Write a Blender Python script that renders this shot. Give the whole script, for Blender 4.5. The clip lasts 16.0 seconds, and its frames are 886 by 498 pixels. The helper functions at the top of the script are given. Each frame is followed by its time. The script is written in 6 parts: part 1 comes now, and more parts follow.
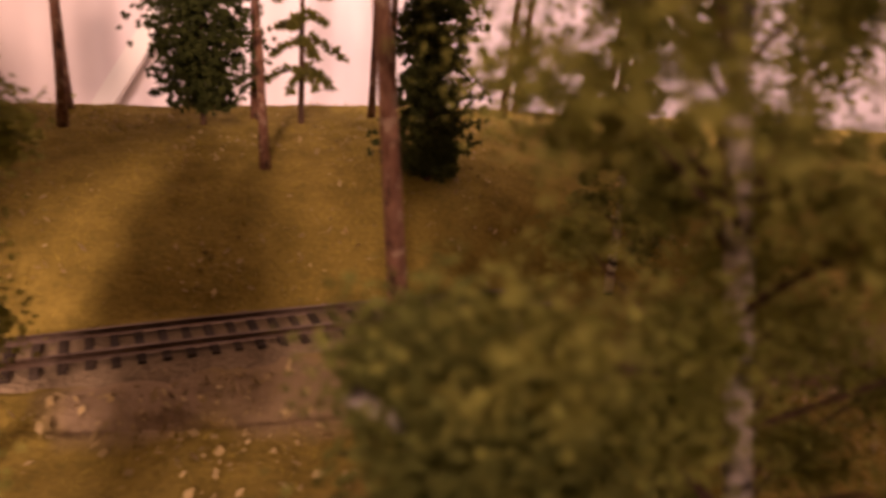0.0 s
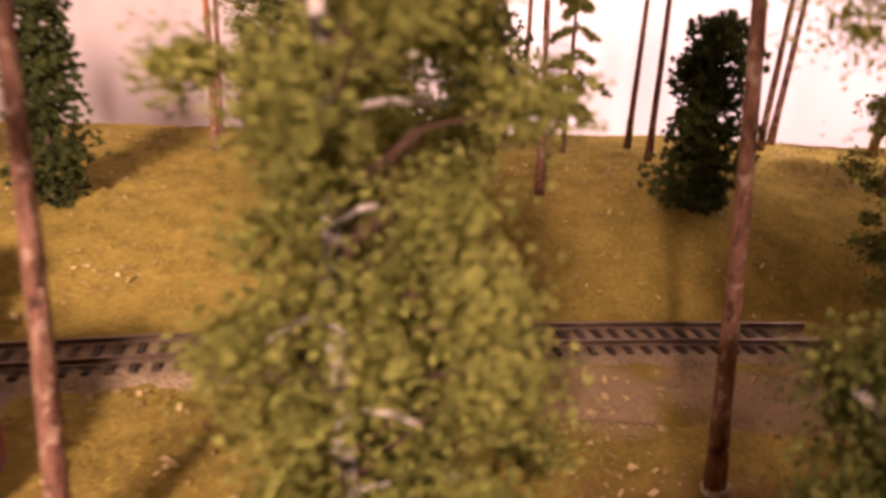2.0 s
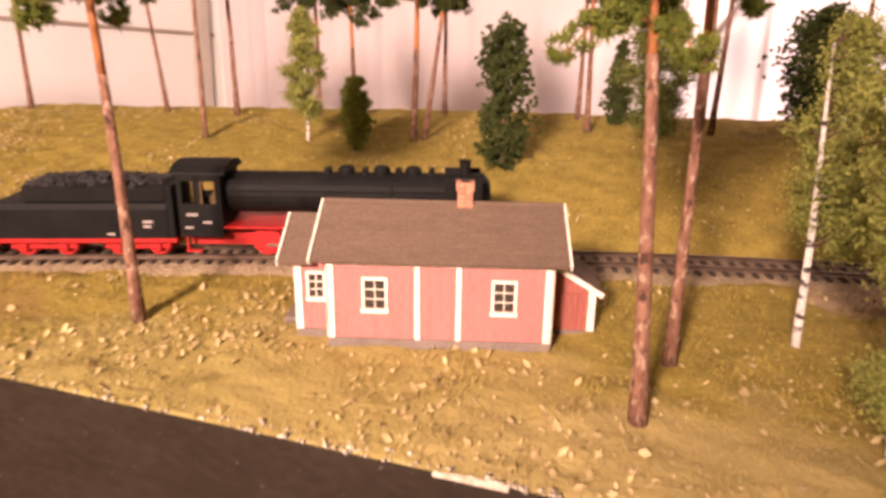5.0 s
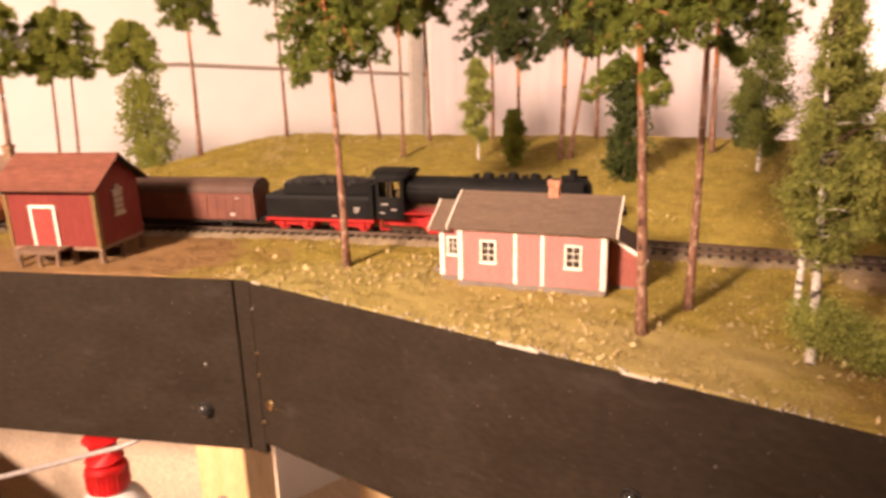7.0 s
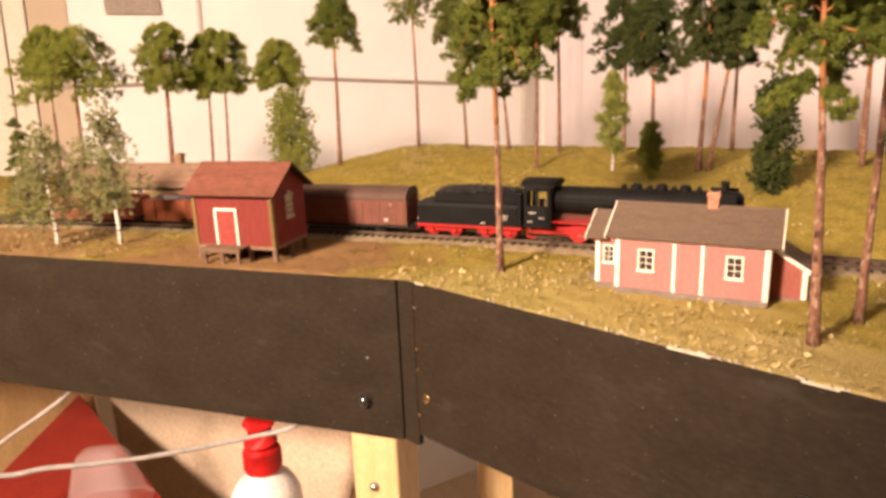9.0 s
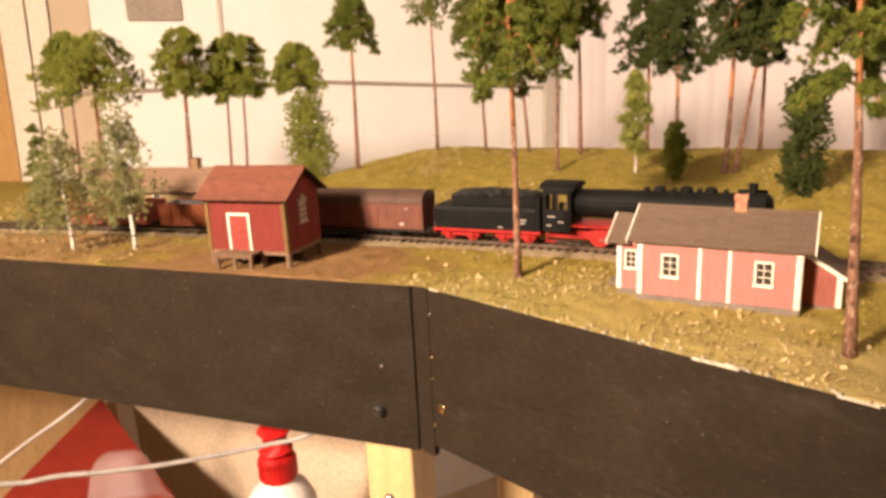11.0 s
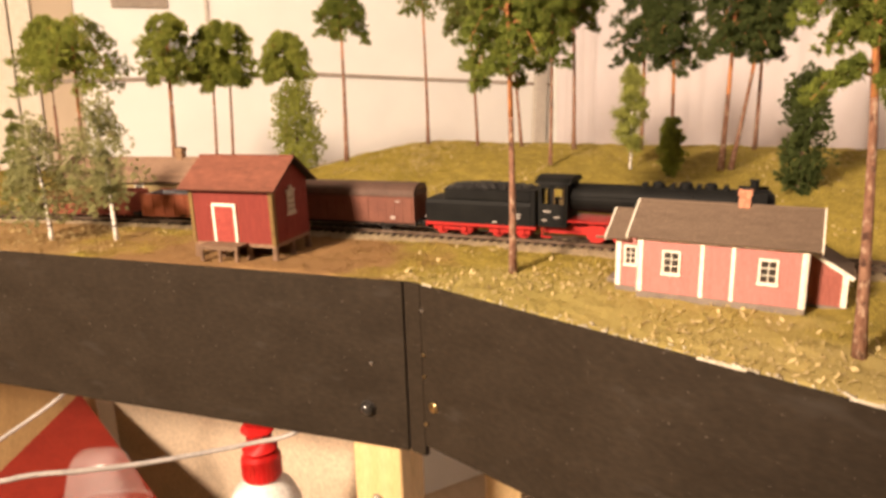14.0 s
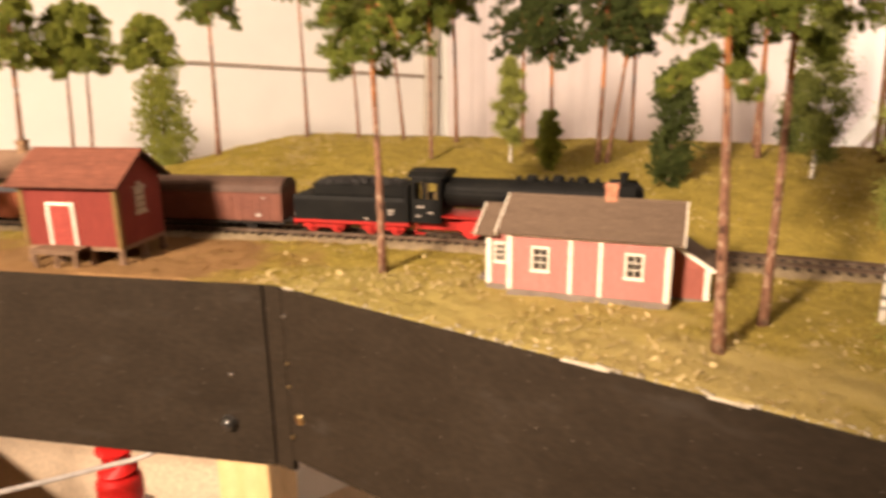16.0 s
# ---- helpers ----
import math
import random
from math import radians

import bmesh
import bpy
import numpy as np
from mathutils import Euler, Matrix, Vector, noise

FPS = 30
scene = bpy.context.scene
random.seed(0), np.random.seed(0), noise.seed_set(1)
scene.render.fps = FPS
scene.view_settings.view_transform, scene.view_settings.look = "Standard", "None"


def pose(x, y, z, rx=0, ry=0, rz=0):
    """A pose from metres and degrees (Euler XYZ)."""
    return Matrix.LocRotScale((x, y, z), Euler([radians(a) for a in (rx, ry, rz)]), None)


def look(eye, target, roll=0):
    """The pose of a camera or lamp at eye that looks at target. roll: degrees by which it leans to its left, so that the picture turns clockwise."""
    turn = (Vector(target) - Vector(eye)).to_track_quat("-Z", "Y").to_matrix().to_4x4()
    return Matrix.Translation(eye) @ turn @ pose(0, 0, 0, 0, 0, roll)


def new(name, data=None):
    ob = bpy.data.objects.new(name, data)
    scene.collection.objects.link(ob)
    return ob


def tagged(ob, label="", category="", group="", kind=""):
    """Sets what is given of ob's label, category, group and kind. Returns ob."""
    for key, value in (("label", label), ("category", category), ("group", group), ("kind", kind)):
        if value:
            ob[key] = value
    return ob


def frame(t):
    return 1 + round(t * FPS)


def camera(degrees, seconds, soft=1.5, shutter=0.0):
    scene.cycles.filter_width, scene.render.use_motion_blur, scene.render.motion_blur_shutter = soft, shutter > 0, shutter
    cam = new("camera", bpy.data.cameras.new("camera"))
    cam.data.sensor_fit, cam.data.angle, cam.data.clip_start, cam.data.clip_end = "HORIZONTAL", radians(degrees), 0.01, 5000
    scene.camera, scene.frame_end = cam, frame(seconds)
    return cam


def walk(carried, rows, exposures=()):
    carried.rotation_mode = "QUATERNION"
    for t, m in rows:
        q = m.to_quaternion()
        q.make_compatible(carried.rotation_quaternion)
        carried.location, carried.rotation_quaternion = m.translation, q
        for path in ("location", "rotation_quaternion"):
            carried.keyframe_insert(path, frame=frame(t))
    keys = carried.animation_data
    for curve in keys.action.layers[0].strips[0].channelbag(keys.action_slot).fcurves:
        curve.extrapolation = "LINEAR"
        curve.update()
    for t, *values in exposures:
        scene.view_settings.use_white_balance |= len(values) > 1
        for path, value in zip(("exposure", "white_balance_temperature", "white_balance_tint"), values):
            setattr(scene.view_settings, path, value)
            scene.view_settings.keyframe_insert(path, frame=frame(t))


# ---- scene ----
cam = camera(65.9, 16.0, soft=3.2, shutter=0.5)
cam.data.dof.use_dof, cam.data.dof.focus_distance, cam.data.dof.aperture_fstop = True, 0.36, 26.0
PATH = [
    (0, (0.03, 0.037, 0.104), (0.066, 1.951, -0.474), 3.9),
    (0.5, (0.017, 0.034, 0.106), (-0.075, 1.946, -0.474), 3.6),
    (1, (0.007, 0.031, 0.106), (-0.221, 1.93, -0.477), 3.4),
    (1.5, (-0.002, 0.022, 0.107), (-0.382, 1.896, -0.476), 3.3),
    (2, (-0.003, 0.0, 0.114), (-0.524, 1.847, -0.449), 2.8),
    (2.5, (-0.012, -0.034, 0.118), (-0.643, 1.778, -0.448), 2.0),
    (3, (-0.026, -0.072, 0.121), (-0.743, 1.704, -0.455), 2.0),
    (3.5, (-0.029, -0.092, 0.128), (-0.818, 1.645, -0.47), 1.2),
    (4, (-0.05, -0.114, 0.128), (-0.941, 1.578, -0.458), 0.8),
    (4.5, (-0.062, -0.139, 0.125), (-1.023, 1.506, -0.485), 1.0),
    (7, (0.089, -0.24, 0.138), (-1.418, 0.963, -0.395), -1.6),
    (7.5, (0.084, -0.255, 0.137), (-1.48, 0.869, -0.401), -1.7),
    (8, (0.073, -0.266, 0.137), (-1.543, 0.787, -0.39), -1.9),
    (8.5, (0.081, -0.268, 0.139), (-1.558, 0.758, -0.373), -2.1),
    (9, (0.084, -0.289, 0.143), (-1.584, 0.696, -0.353), -2.2),
    (11.5, (0.069, -0.269, 0.138), (-1.636, 0.655, -0.352), -2.9),
    (12, (0.064, -0.26, 0.135), (-1.627, 0.676, -0.377), -2.9),
    (12.5, (0.063, -0.257, 0.136), (-1.631, 0.682, -0.363), -2.6),
    (13, (0.062, -0.261, 0.137), (-1.63, 0.685, -0.352), -2.3),
    (13.5, (0.061, -0.269, 0.138), (-1.627, 0.687, -0.35), -2.3),
    (14, (0.059, -0.275, 0.135), (-1.622, 0.689, -0.359), -1.8),
    (14.5, (0.054, -0.277, 0.135), (-1.602, 0.725, -0.366), -1.6),
    (15, (0.051, -0.273, 0.133), (-1.595, 0.741, -0.381), -1.5),
    (15.5, (0.049, -0.272, 0.134), (-1.571, 0.791, -0.363), -1.2),
    (16, (0.05, -0.242, 0.131), (-1.466, 0.955, -0.387), -0.8),
]
walk(cam, [(t, look(eye, target, roll)) for t, eye, target, roll in PATH],
     exposures=[(0.0, -0.80, 8000, 60), (1.4, -0.72, 7500, 57), (2.1, -0.12, 6900, 53), (2.6, 0.13, 6500, 49), (3.6, 0.13, 6500, 46), (4.7, -0.03, 6700, 45),
                (7.0, -0.01, 7100, 36), (9.0, -0.07, 6900, 27), (16.0, -0.10, 6900, 20)])

# ---- light ----
world = bpy.data.worlds.new("room_air")
world.use_nodes = True
scene.world = world
world.node_tree.nodes["Background"].inputs["Color"].default_value = (1.0, 0.8, 0.6, 1)
world.node_tree.nodes["Background"].inputs["Strength"].default_value = 0.0
# unseen soft fill added above the layout, no fitting known there
overhead = bpy.data.lights.new("ceiling_bulb", "POINT")
overhead.energy, overhead.color, overhead.shadow_soft_size = 6.0, (1.0, 0.82, 0.66), 0.30
new("ceiling_bulb", overhead).matrix_world = pose(0.22, 0.16, 1.12)
# added spot without a known source; it only brightens the hanging sheet
spot = bpy.data.lights.new("wall_spot", "SPOT")
spot.energy, spot.color, spot.shadow_soft_size = 225, (1.0, 0.90, 0.74), 0.06
spot.spot_size, spot.spot_blend = radians(65), 0.8
new("wall_spot", spot).matrix_world = look((0.30, 0.28, 1.2), (0.22, 0.97, 0.28))
work = bpy.data.lights.new("work_lamp", "SPOT")
work.energy, work.color, work.shadow_soft_size = 325, (1.0, 0.82, 0.60), 0.12
work.spot_size, work.spot_blend = radians(120), 1.0
new("work_lamp", work).matrix_world = look((0.12, -1.34, 0.70), (-0.44, 0.32, -0.02))

# ---- helpers ----
def mat(name, c1, c2, rough=0.8, scale=120.0, bump=0.15, fine=900.0, metal=0.0, spec=0.3, vary=0.0, island=0.0,
        stretch=(1, 1, 1), bump_scale=None, through_light=0.0, coat=0.0):
    """A procedural surface: two colours mixed by a coarse noise, a fine grain on top, and relief."""
    m = bpy.data.materials.new(name)
    m.use_nodes = True
    t = m.node_tree
    n, out = t.nodes, t.nodes["Material Output"]
    p = n["Principled BSDF"]
    p.inputs["Metallic"].default_value, p.inputs["Specular IOR Level"].default_value = metal, spec
    p.inputs["Coat Weight"].default_value = coat
    co = n.new("ShaderNodeTexCoord")
    mp = n.new("ShaderNodeMapping")
    mp.inputs["Scale"].default_value = stretch
    t.links.new(co.outputs["Object"], mp.inputs["Vector"])
    place = mp.outputs["Vector"]
    if vary:
        # alike pieces take their grain from different places
        info, far, add = n.new("ShaderNodeObjectInfo"), n.new("ShaderNodeMath"), n.new("ShaderNodeVectorMath")
        far.operation, far.inputs[1].default_value = "MULTIPLY", 7.0
        t.links.new(info.outputs["Random"], far.inputs[0])
        t.links.new(place, add.inputs[0])
        t.links.new(far.outputs["Value"], add.inputs[1])
        place = add.outputs["Vector"]
    coarse, grain = n.new("ShaderNodeTexNoise"), n.new("ShaderNodeTexNoise")
    for node, s, d in ((coarse, scale, 5.0), (grain, fine, 3.0)):
        node.inputs["Scale"].default_value, node.inputs["Detail"].default_value = s, d
        t.links.new(place, node.inputs["Vector"])
    ramp = n.new("ShaderNodeMapRange")
    ramp.inputs["From Min"].default_value, ramp.inputs["From Max"].default_value = 0.32, 0.68
    t.links.new(coarse.outputs["Fac"], ramp.inputs["Value"])
    mix = n.new("ShaderNodeMix")
    mix.data_type = "RGBA"
    mix.inputs["A"].default_value, mix.inputs["B"].default_value = (*c1, 1), (*c2, 1)
    t.links.new(ramp.outputs["Result"], mix.inputs["Factor"])
    hsv = n.new("ShaderNodeHueSaturation")
    t.links.new(mix.outputs["Result"], hsv.inputs["Color"])
    g = n.new("ShaderNodeMapRange")
    g.inputs["From Min"].default_value, g.inputs["From Max"].default_value = 0.3, 0.7
    g.inputs["To Min"].default_value, g.inputs["To Max"].default_value = 0.82, 1.18
    if fine < 20:
        g.inputs["To Min"].default_value, g.inputs["To Max"].default_value = 0.97, 1.03
    t.links.new(grain.outputs["Fac"], g.inputs["Value"])
    value = g.outputs["Result"]
    for amount, source in ((vary, ("ShaderNodeObjectInfo", "Random")), (island, ("ShaderNodeNewGeometry", "Random Per Island"))):
        if amount:
            info, r, mul = n.new(source[0]), n.new("ShaderNodeMapRange"), n.new("ShaderNodeMath")
            r.inputs["To Min"].default_value, r.inputs["To Max"].default_value = 1 - amount, 1 + amount
            t.links.new(info.outputs[source[1]], r.inputs["Value"])
            mul.operation = "MULTIPLY"
            t.links.new(value, mul.inputs[0])
            t.links.new(r.outputs["Result"], mul.inputs[1])
            value = mul.outputs["Value"]
    t.links.new(value, hsv.inputs["Value"])
    t.links.new(hsv.outputs["Color"], p.inputs["Base Color"])
    rr = n.new("ShaderNodeMapRange")
    rr.inputs["To Min"].default_value, rr.inputs["To Max"].default_value = max(0.02, rough - 0.12), min(1.0, rough + 0.12)
    t.links.new(coarse.outputs["Fac"], rr.inputs["Value"])
    t.links.new(rr.outputs["Result"], p.inputs["Roughness"])
    if bump:
        b = n.new("ShaderNodeBump")
        b.inputs["Strength"].default_value = bump
        b.inputs["Distance"].default_value = 0.0006 if bump_scale is None else bump_scale
        t.links.new(grain.outputs["Fac"], b.inputs["Height"])
        t.links.new(b.outputs["Normal"], p.inputs["Normal"])
    if through_light:
        tr, ms = n.new("ShaderNodeBsdfTranslucent"), n.new("ShaderNodeMixShader")
        t.links.new(hsv.outputs["Color"], tr.inputs["Color"])
        ms.inputs["Fac"].default_value = through_light
        t.links.new(p.outputs["BSDF"], ms.inputs[1])
        t.links.new(tr.outputs["BSDF"], ms.inputs[2])
        t.links.new(ms.outputs["Shader"], out.inputs["Surface"])
    return m


def quick(name, verts, faces):
    """A mesh from numpy arrays of corners and of faces that all have as many corners."""
    me = bpy.data.meshes.new(name)
    verts, faces = np.asarray(verts, dtype=np.float32), np.asarray(faces, dtype=np.int32)
    k = faces.shape[1]
    me.vertices.add(len(verts))
    me.vertices.foreach_set("co", verts.ravel())
    me.loops.add(faces.size)
    me.loops.foreach_set("vertex_index", faces.ravel())
    me.polygons.add(len(faces))
    me.polygons.foreach_set("loop_start", np.arange(0, faces.size, k, dtype=np.int32))
    me.update(calc_edges=True)
    return me


def thing(name, m, label, category, group="", kind=""):
    ob = new(name)
    ob.empty_display_size = 0.01
    ob.matrix_world = m
    return tagged(ob, label, category, group, kind)


def part(name, data, material, parent=None, label="", smooth=False, m=None):
    """Links a bmesh or a mesh as one object under a thing."""
    if isinstance(data, bmesh.types.BMesh):
        me = bpy.data.meshes.new(name)
        data.to_mesh(me)
        data.free()
    else:
        me = data
    if not me.materials:
        me.materials.append(material)
    if smooth:
        me.polygons.foreach_set("use_smooth", [True] * len(me.polygons))
    ob = new(name, me)
    if parent is not None:
        ob.parent = parent
    if m is not None:
        ob.matrix_basis = m
    if label:
        ob["label"] = label
    return ob


def box(bm, x0, x1, y0, y1, z0, z1, m=None):
    pts = [(x, y, z) for z in (z0, z1) for y in (y0, y1) for x in (x0, x1)]
    vs = [bm.verts.new(m @ Vector(p) if m else p) for p in pts]
    for f in ((0, 2, 3, 1), (4, 5, 7, 6), (0, 1, 5, 4), (2, 6, 7, 3), (0, 4, 6, 2), (1, 3, 7, 5)):
        bm.faces.new([vs[i] for i in f])
    return bm


def boxes(*rows, bevel=0.0, m=None):
    bm = bmesh.new()
    for r in rows:
        box(bm, *r, m=m)
    if bevel:
        bmesh.ops.bevel(bm, geom=bm.edges[:], offset=bevel, segments=1, affect="EDGES", clamp_overlap=True)
    return bm


def tube(bm, pts, radii, sides=8, caps=True):
    """A round bar along the points, with a radius at each."""
    rings = []
    pts = [Vector(p) for p in pts]
    for i, p in enumerate(pts):
        d = (pts[min(i + 1, len(pts) - 1)] - pts[max(i - 1, 0)]).normalized()
        side = d.cross(Vector((0, 0, 1)))
        side = side.normalized() if side.length > 0.05 else d.cross(Vector((0, 1, 0))).normalized()
        up = side.cross(d)
        r = radii[i] if hasattr(radii, "__len__") else radii
        rings.append([bm.verts.new(p + r * (math.cos(a) * side + math.sin(a) * up))
                      for a in (2 * math.pi * k / sides for k in range(sides))])
    for a, b in zip(rings, rings[1:]):
        for k in range(sides):
            bm.faces.new((a[k], a[(k + 1) % sides], b[(k + 1) % sides], b[k]))
    if caps:
        bm.faces.new(rings[0][::-1])
        bm.faces.new(rings[-1])
    return bm


def extrude_profile(bm, profile, x0, x1, axis="x"):
    """A closed profile of (across, up) pairs drawn along one axis."""
    put = (lambda s, a, b: (s, a, b)) if axis == "x" else (lambda s, a, b: (a, s, b))
    lo = [bm.verts.new(put(x0, a, b)) for a, b in profile]
    hi = [bm.verts.new(put(x1, a, b)) for a, b in profile]
    k = len(profile)
    for i in range(k):
        bm.faces.new((lo[i], lo[(i + 1) % k], hi[(i + 1) % k], hi[i]))
    bm.faces.new(lo[::-1])
    bm.faces.new(hi)
    bmesh.ops.recalc_face_normals(bm, faces=bm.faces[:])
    return bm


# ---- materials ----
TURF = mat("dry_turf", (0.32, 0.244, 0.056), (0.220, 0.168, 0.038), 0.95, 70, 0.45, 420, spec=0.1, bump_scale=0.002)
BLADE = mat("grass_fibre", (0.44, 0.345, 0.080), (0.28, 0.226, 0.046), 0.9, 40, 0, 400, spec=0.1, island=0.3, through_light=0.2)
LITTER = mat("leaf_litter", (0.54, 0.425, 0.220), (0.38, 0.285, 0.125), 0.8, 60, 0, 500, spec=0.2, island=0.25)
BALLAST = mat("ballast_gravel", (0.34, 0.265, 0.165), (0.24, 0.185, 0.115), 0.95, 80, 0.9, 500, spec=0.15, bump_scale=0.002)
SLEEPER = mat("sleeper_wood", (0.045, 0.032, 0.022), (0.075, 0.055, 0.04), 0.85, 200, 0.3, 900, vary=0.3)
RAIL = mat("rail_steel", (0.16, 0.11, 0.08), (0.24, 0.18, 0.14), 0.42, 90, 0.05, 900, metal=0.8)
FASCIA = mat("black_paint", (0.0222, 0.0158, 0.0103), (0.0298, 0.0214, 0.0142), 0.66, 38, 0.22, 260, spec=0.12, stretch=(0.6, 1, 1.2), bump_scale=0.0014)
SCUFF = mat("scuffed_plaster", (0.66, 0.60, 0.50), (0.40, 0.33, 0.22), 0.9, 200, 0.4)
PINEWOOD = mat("planed_pine", (0.62, 0.42, 0.20), (0.72, 0.52, 0.28), 0.6, 12, 0.15, 160, stretch=(6, 6, 0.6))
BENCHWOOD = mat("bench_wood", (0.44, 0.28, 0.13), (0.36, 0.22, 0.10), 0.6, 9, 0.15, 120, stretch=(0.6, 6, 6))
WALL = mat("white_wall_paint", (0.89, 0.885, 0.85), (0.86, 0.855, 0.82), 0.7, 3, 0.0, 8)
SHEET = mat("white_cotton_sheet", (0.84, 0.77, 0.77), (0.80, 0.73, 0.74), 0.9, 5, 0.0, 14, through_light=0.1)
CEIL = mat("ceiling_paint", (0.55, 0.50, 0.44), (0.50, 0.46, 0.40), 0.8, 4, 0.05, 60)
DULLWALL = mat("dull_wall_paint", (0.34, 0.28, 0.22), (0.30, 0.25, 0.20), 0.8, 3, 0.0, 8)
FLOORING = mat("floor_boards", (0.52, 0.40, 0.27), (0.60, 0.47, 0.33), 0.5, 6, 0.1, 60, stretch=(1, 8, 1))
BARK = mat("pine_bark", (0.15, 0.066, 0.040), (0.30, 0.160, 0.105), 0.9, 420, 1.0, 900, bump_scale=0.001, stretch=(1, 1, 0.35))
BARK_UP = mat("upper_pine_bark", (0.50, 0.20, 0.07), (0.36, 0.14, 0.06), 0.85, 200, 0.6, 700, stretch=(1, 1, 0.4))
DARKBARK = mat("dark_bark", (0.09, 0.05, 0.035), (0.15, 0.085, 0.055), 0.9, 260, 0.8, 700)
NEEDLE = mat("pine_foliage", (0.225, 0.260, 0.048), (0.125, 0.160, 0.032), 0.85, 60, 0, 500, spec=0.1, island=0.3, through_light=0.3)
DEEPGREEN = mat("dark_foliage", (0.088, 0.112, 0.032), (0.050, 0.068, 0.021), 0.85, 60, 0, 500, spec=0.1, island=0.3, through_light=0.2)
BIRCHLEAF = mat("birch_foliage", (0.400, 0.415, 0.110), (0.26, 0.285, 0.070), 0.8, 50, 0, 500, spec=0.15, island=0.35, through_light=0.35)
LIGHTLEAF = mat("light_foliage", (0.22, 0.24, 0.065), (0.14, 0.165, 0.045), 0.85, 50, 0, 500, spec=0.1, island=0.35, through_light=0.25)
LIMELEAF = mat("lime_foliage", (0.42, 0.44, 0.10), (0.28, 0.31, 0.065), 0.85, 50, 0, 500, spec=0.1, island=0.3, through_light=0.35)
STATIONPINE = mat("light_pine_foliage", (0.350, 0.375, 0.075), (0.205, 0.240, 0.047), 0.85, 60, 0, 500, spec=0.1, island=0.3, through_light=0.3)
GREYLEAF = mat("grey_green_foliage", (0.36, 0.35, 0.160), (0.24, 0.245, 0.105), 0.85, 50, 0, 500, spec=0.1, island=0.3, through_light=0.25)
FIRLEAF = mat("fir_foliage", (0.24, 0.24, 0.055), (0.15, 0.16, 0.038), 0.85, 60, 0, 500, spec=0.1, island=0.35, through_light=0.2)


def birch_bark():
    m = mat("birch_bark", (0.78, 0.74, 0.68), (0.66, 0.60, 0.53), 0.75, 120, 0.4, 700)
    t, n = m.node_tree, m.node_tree.nodes
    co, mp, no, st, mix = (n.new("ShaderNode" + k) for k in ("TexCoord", "Mapping", "TexNoise", "MapRange", "Mix"))
    mp.inputs["Scale"].default_value = (1, 1, 1.9)
    no.inputs["Scale"].default_value, no.inputs["Detail"].default_value = 130, 4
    st.inputs["From Min"].default_value, st.inputs["From Max"].default_value = 0.51, 0.59
    mix.data_type = "RGBA"
    t.links.new(co.outputs["Object"], mp.inputs["Vector"])
    t.links.new(mp.outputs["Vector"], no.inputs["Vector"])
    t.links.new(no.outputs["Fac"], st.inputs["Value"])
    t.links.new(st.outputs["Result"], mix.inputs["Factor"])
    p = n["Principled BSDF"]
    t.links.new(p.inputs["Base Color"].links[0].from_socket, mix.inputs["A"])
    mix.inputs["B"].default_value = (0.05, 0.04, 0.035, 1)
    t.links.new(mix.outputs["Result"], p.inputs["Base Color"])
    return m


BIRCHBARK = birch_bark()


def flecks(m, colour, scale, lo, hi, stretch=(1, 1, 1)):
    """Small worn spots of another colour, where a fine noise runs high."""
    t, n = m.node_tree, m.node_tree.nodes
    co, mp, no, st, mix = (n.new("ShaderNode" + k) for k in ("TexCoord", "Mapping", "TexNoise", "MapRange", "Mix"))
    mp.inputs["Scale"].default_value = stretch
    no.inputs["Scale"].default_value, no.inputs["Detail"].default_value = scale, 3
    st.inputs["From Min"].default_value, st.inputs["From Max"].default_value = lo, hi
    mix.data_type = "RGBA"
    t.links.new(co.outputs["Object"], mp.inputs["Vector"])
    t.links.new(mp.outputs["Vector"], no.inputs["Vector"])
    t.links.new(no.outputs["Fac"], st.inputs["Value"])
    t.links.new(st.outputs["Result"], mix.inputs["Factor"])
    p = n["Principled BSDF"]
    t.links.new(p.inputs["Base Color"].links[0].from_socket, mix.inputs["A"])
    mix.inputs["B"].default_value = (*colour, 1)
    t.links.new(mix.outputs["Result"], p.inputs["Base Color"])


flecks(BARK, (0.40, 0.27, 0.19), 380, 0.55, 0.64, (1, 1, 0.6))
flecks(BARK, (0.075, 0.035, 0.024), 260, 0.58, 0.66, (1, 1, 0.5))
flecks(BARK, (0.48, 0.38, 0.31), 110, 0.69, 0.75, (1, 1, 0.5))
flecks(FASCIA, (0.11, 0.09, 0.072), 300, 0.675, 0.735)
flecks(FASCIA, (0.045, 0.037, 0.030), 45, 0.62, 0.85, (0.5, 1, 1.2))
PINK = mat("falu_pink_paint", (0.455, 0.180, 0.160), (0.41, 0.158, 0.140), 0.8, 90, 0.25, 500, stretch=(5, 5, 0.5))
SHEDRED = mat("shed_red_paint", (0.215, 0.036, 0.026), (0.165, 0.028, 0.021), 0.8, 110, 0.35, 600, stretch=(5, 5, 0.5))
DOORRED = mat("door_red_paint", (0.320, 0.060, 0.046), (0.26, 0.046, 0.036), 0.75, 130, 0.3, 600)
LEANRED = mat("lean_to_red_paint", (0.35, 0.112, 0.085), (0.30, 0.094, 0.072), 0.8, 100, 0.3, 500, stretch=(5, 5, 0.5))
TRIM = mat("cream_trim_paint", (0.83, 0.77, 0.66), (0.76, 0.69, 0.57), 0.7, 150, 0.15, 700)
ROOFGREY = mat("brown_roof_felt", (0.150, 0.104, 0.072), (0.128, 0.088, 0.062), 0.85, 120, 0.2, 900, vary=0.05)
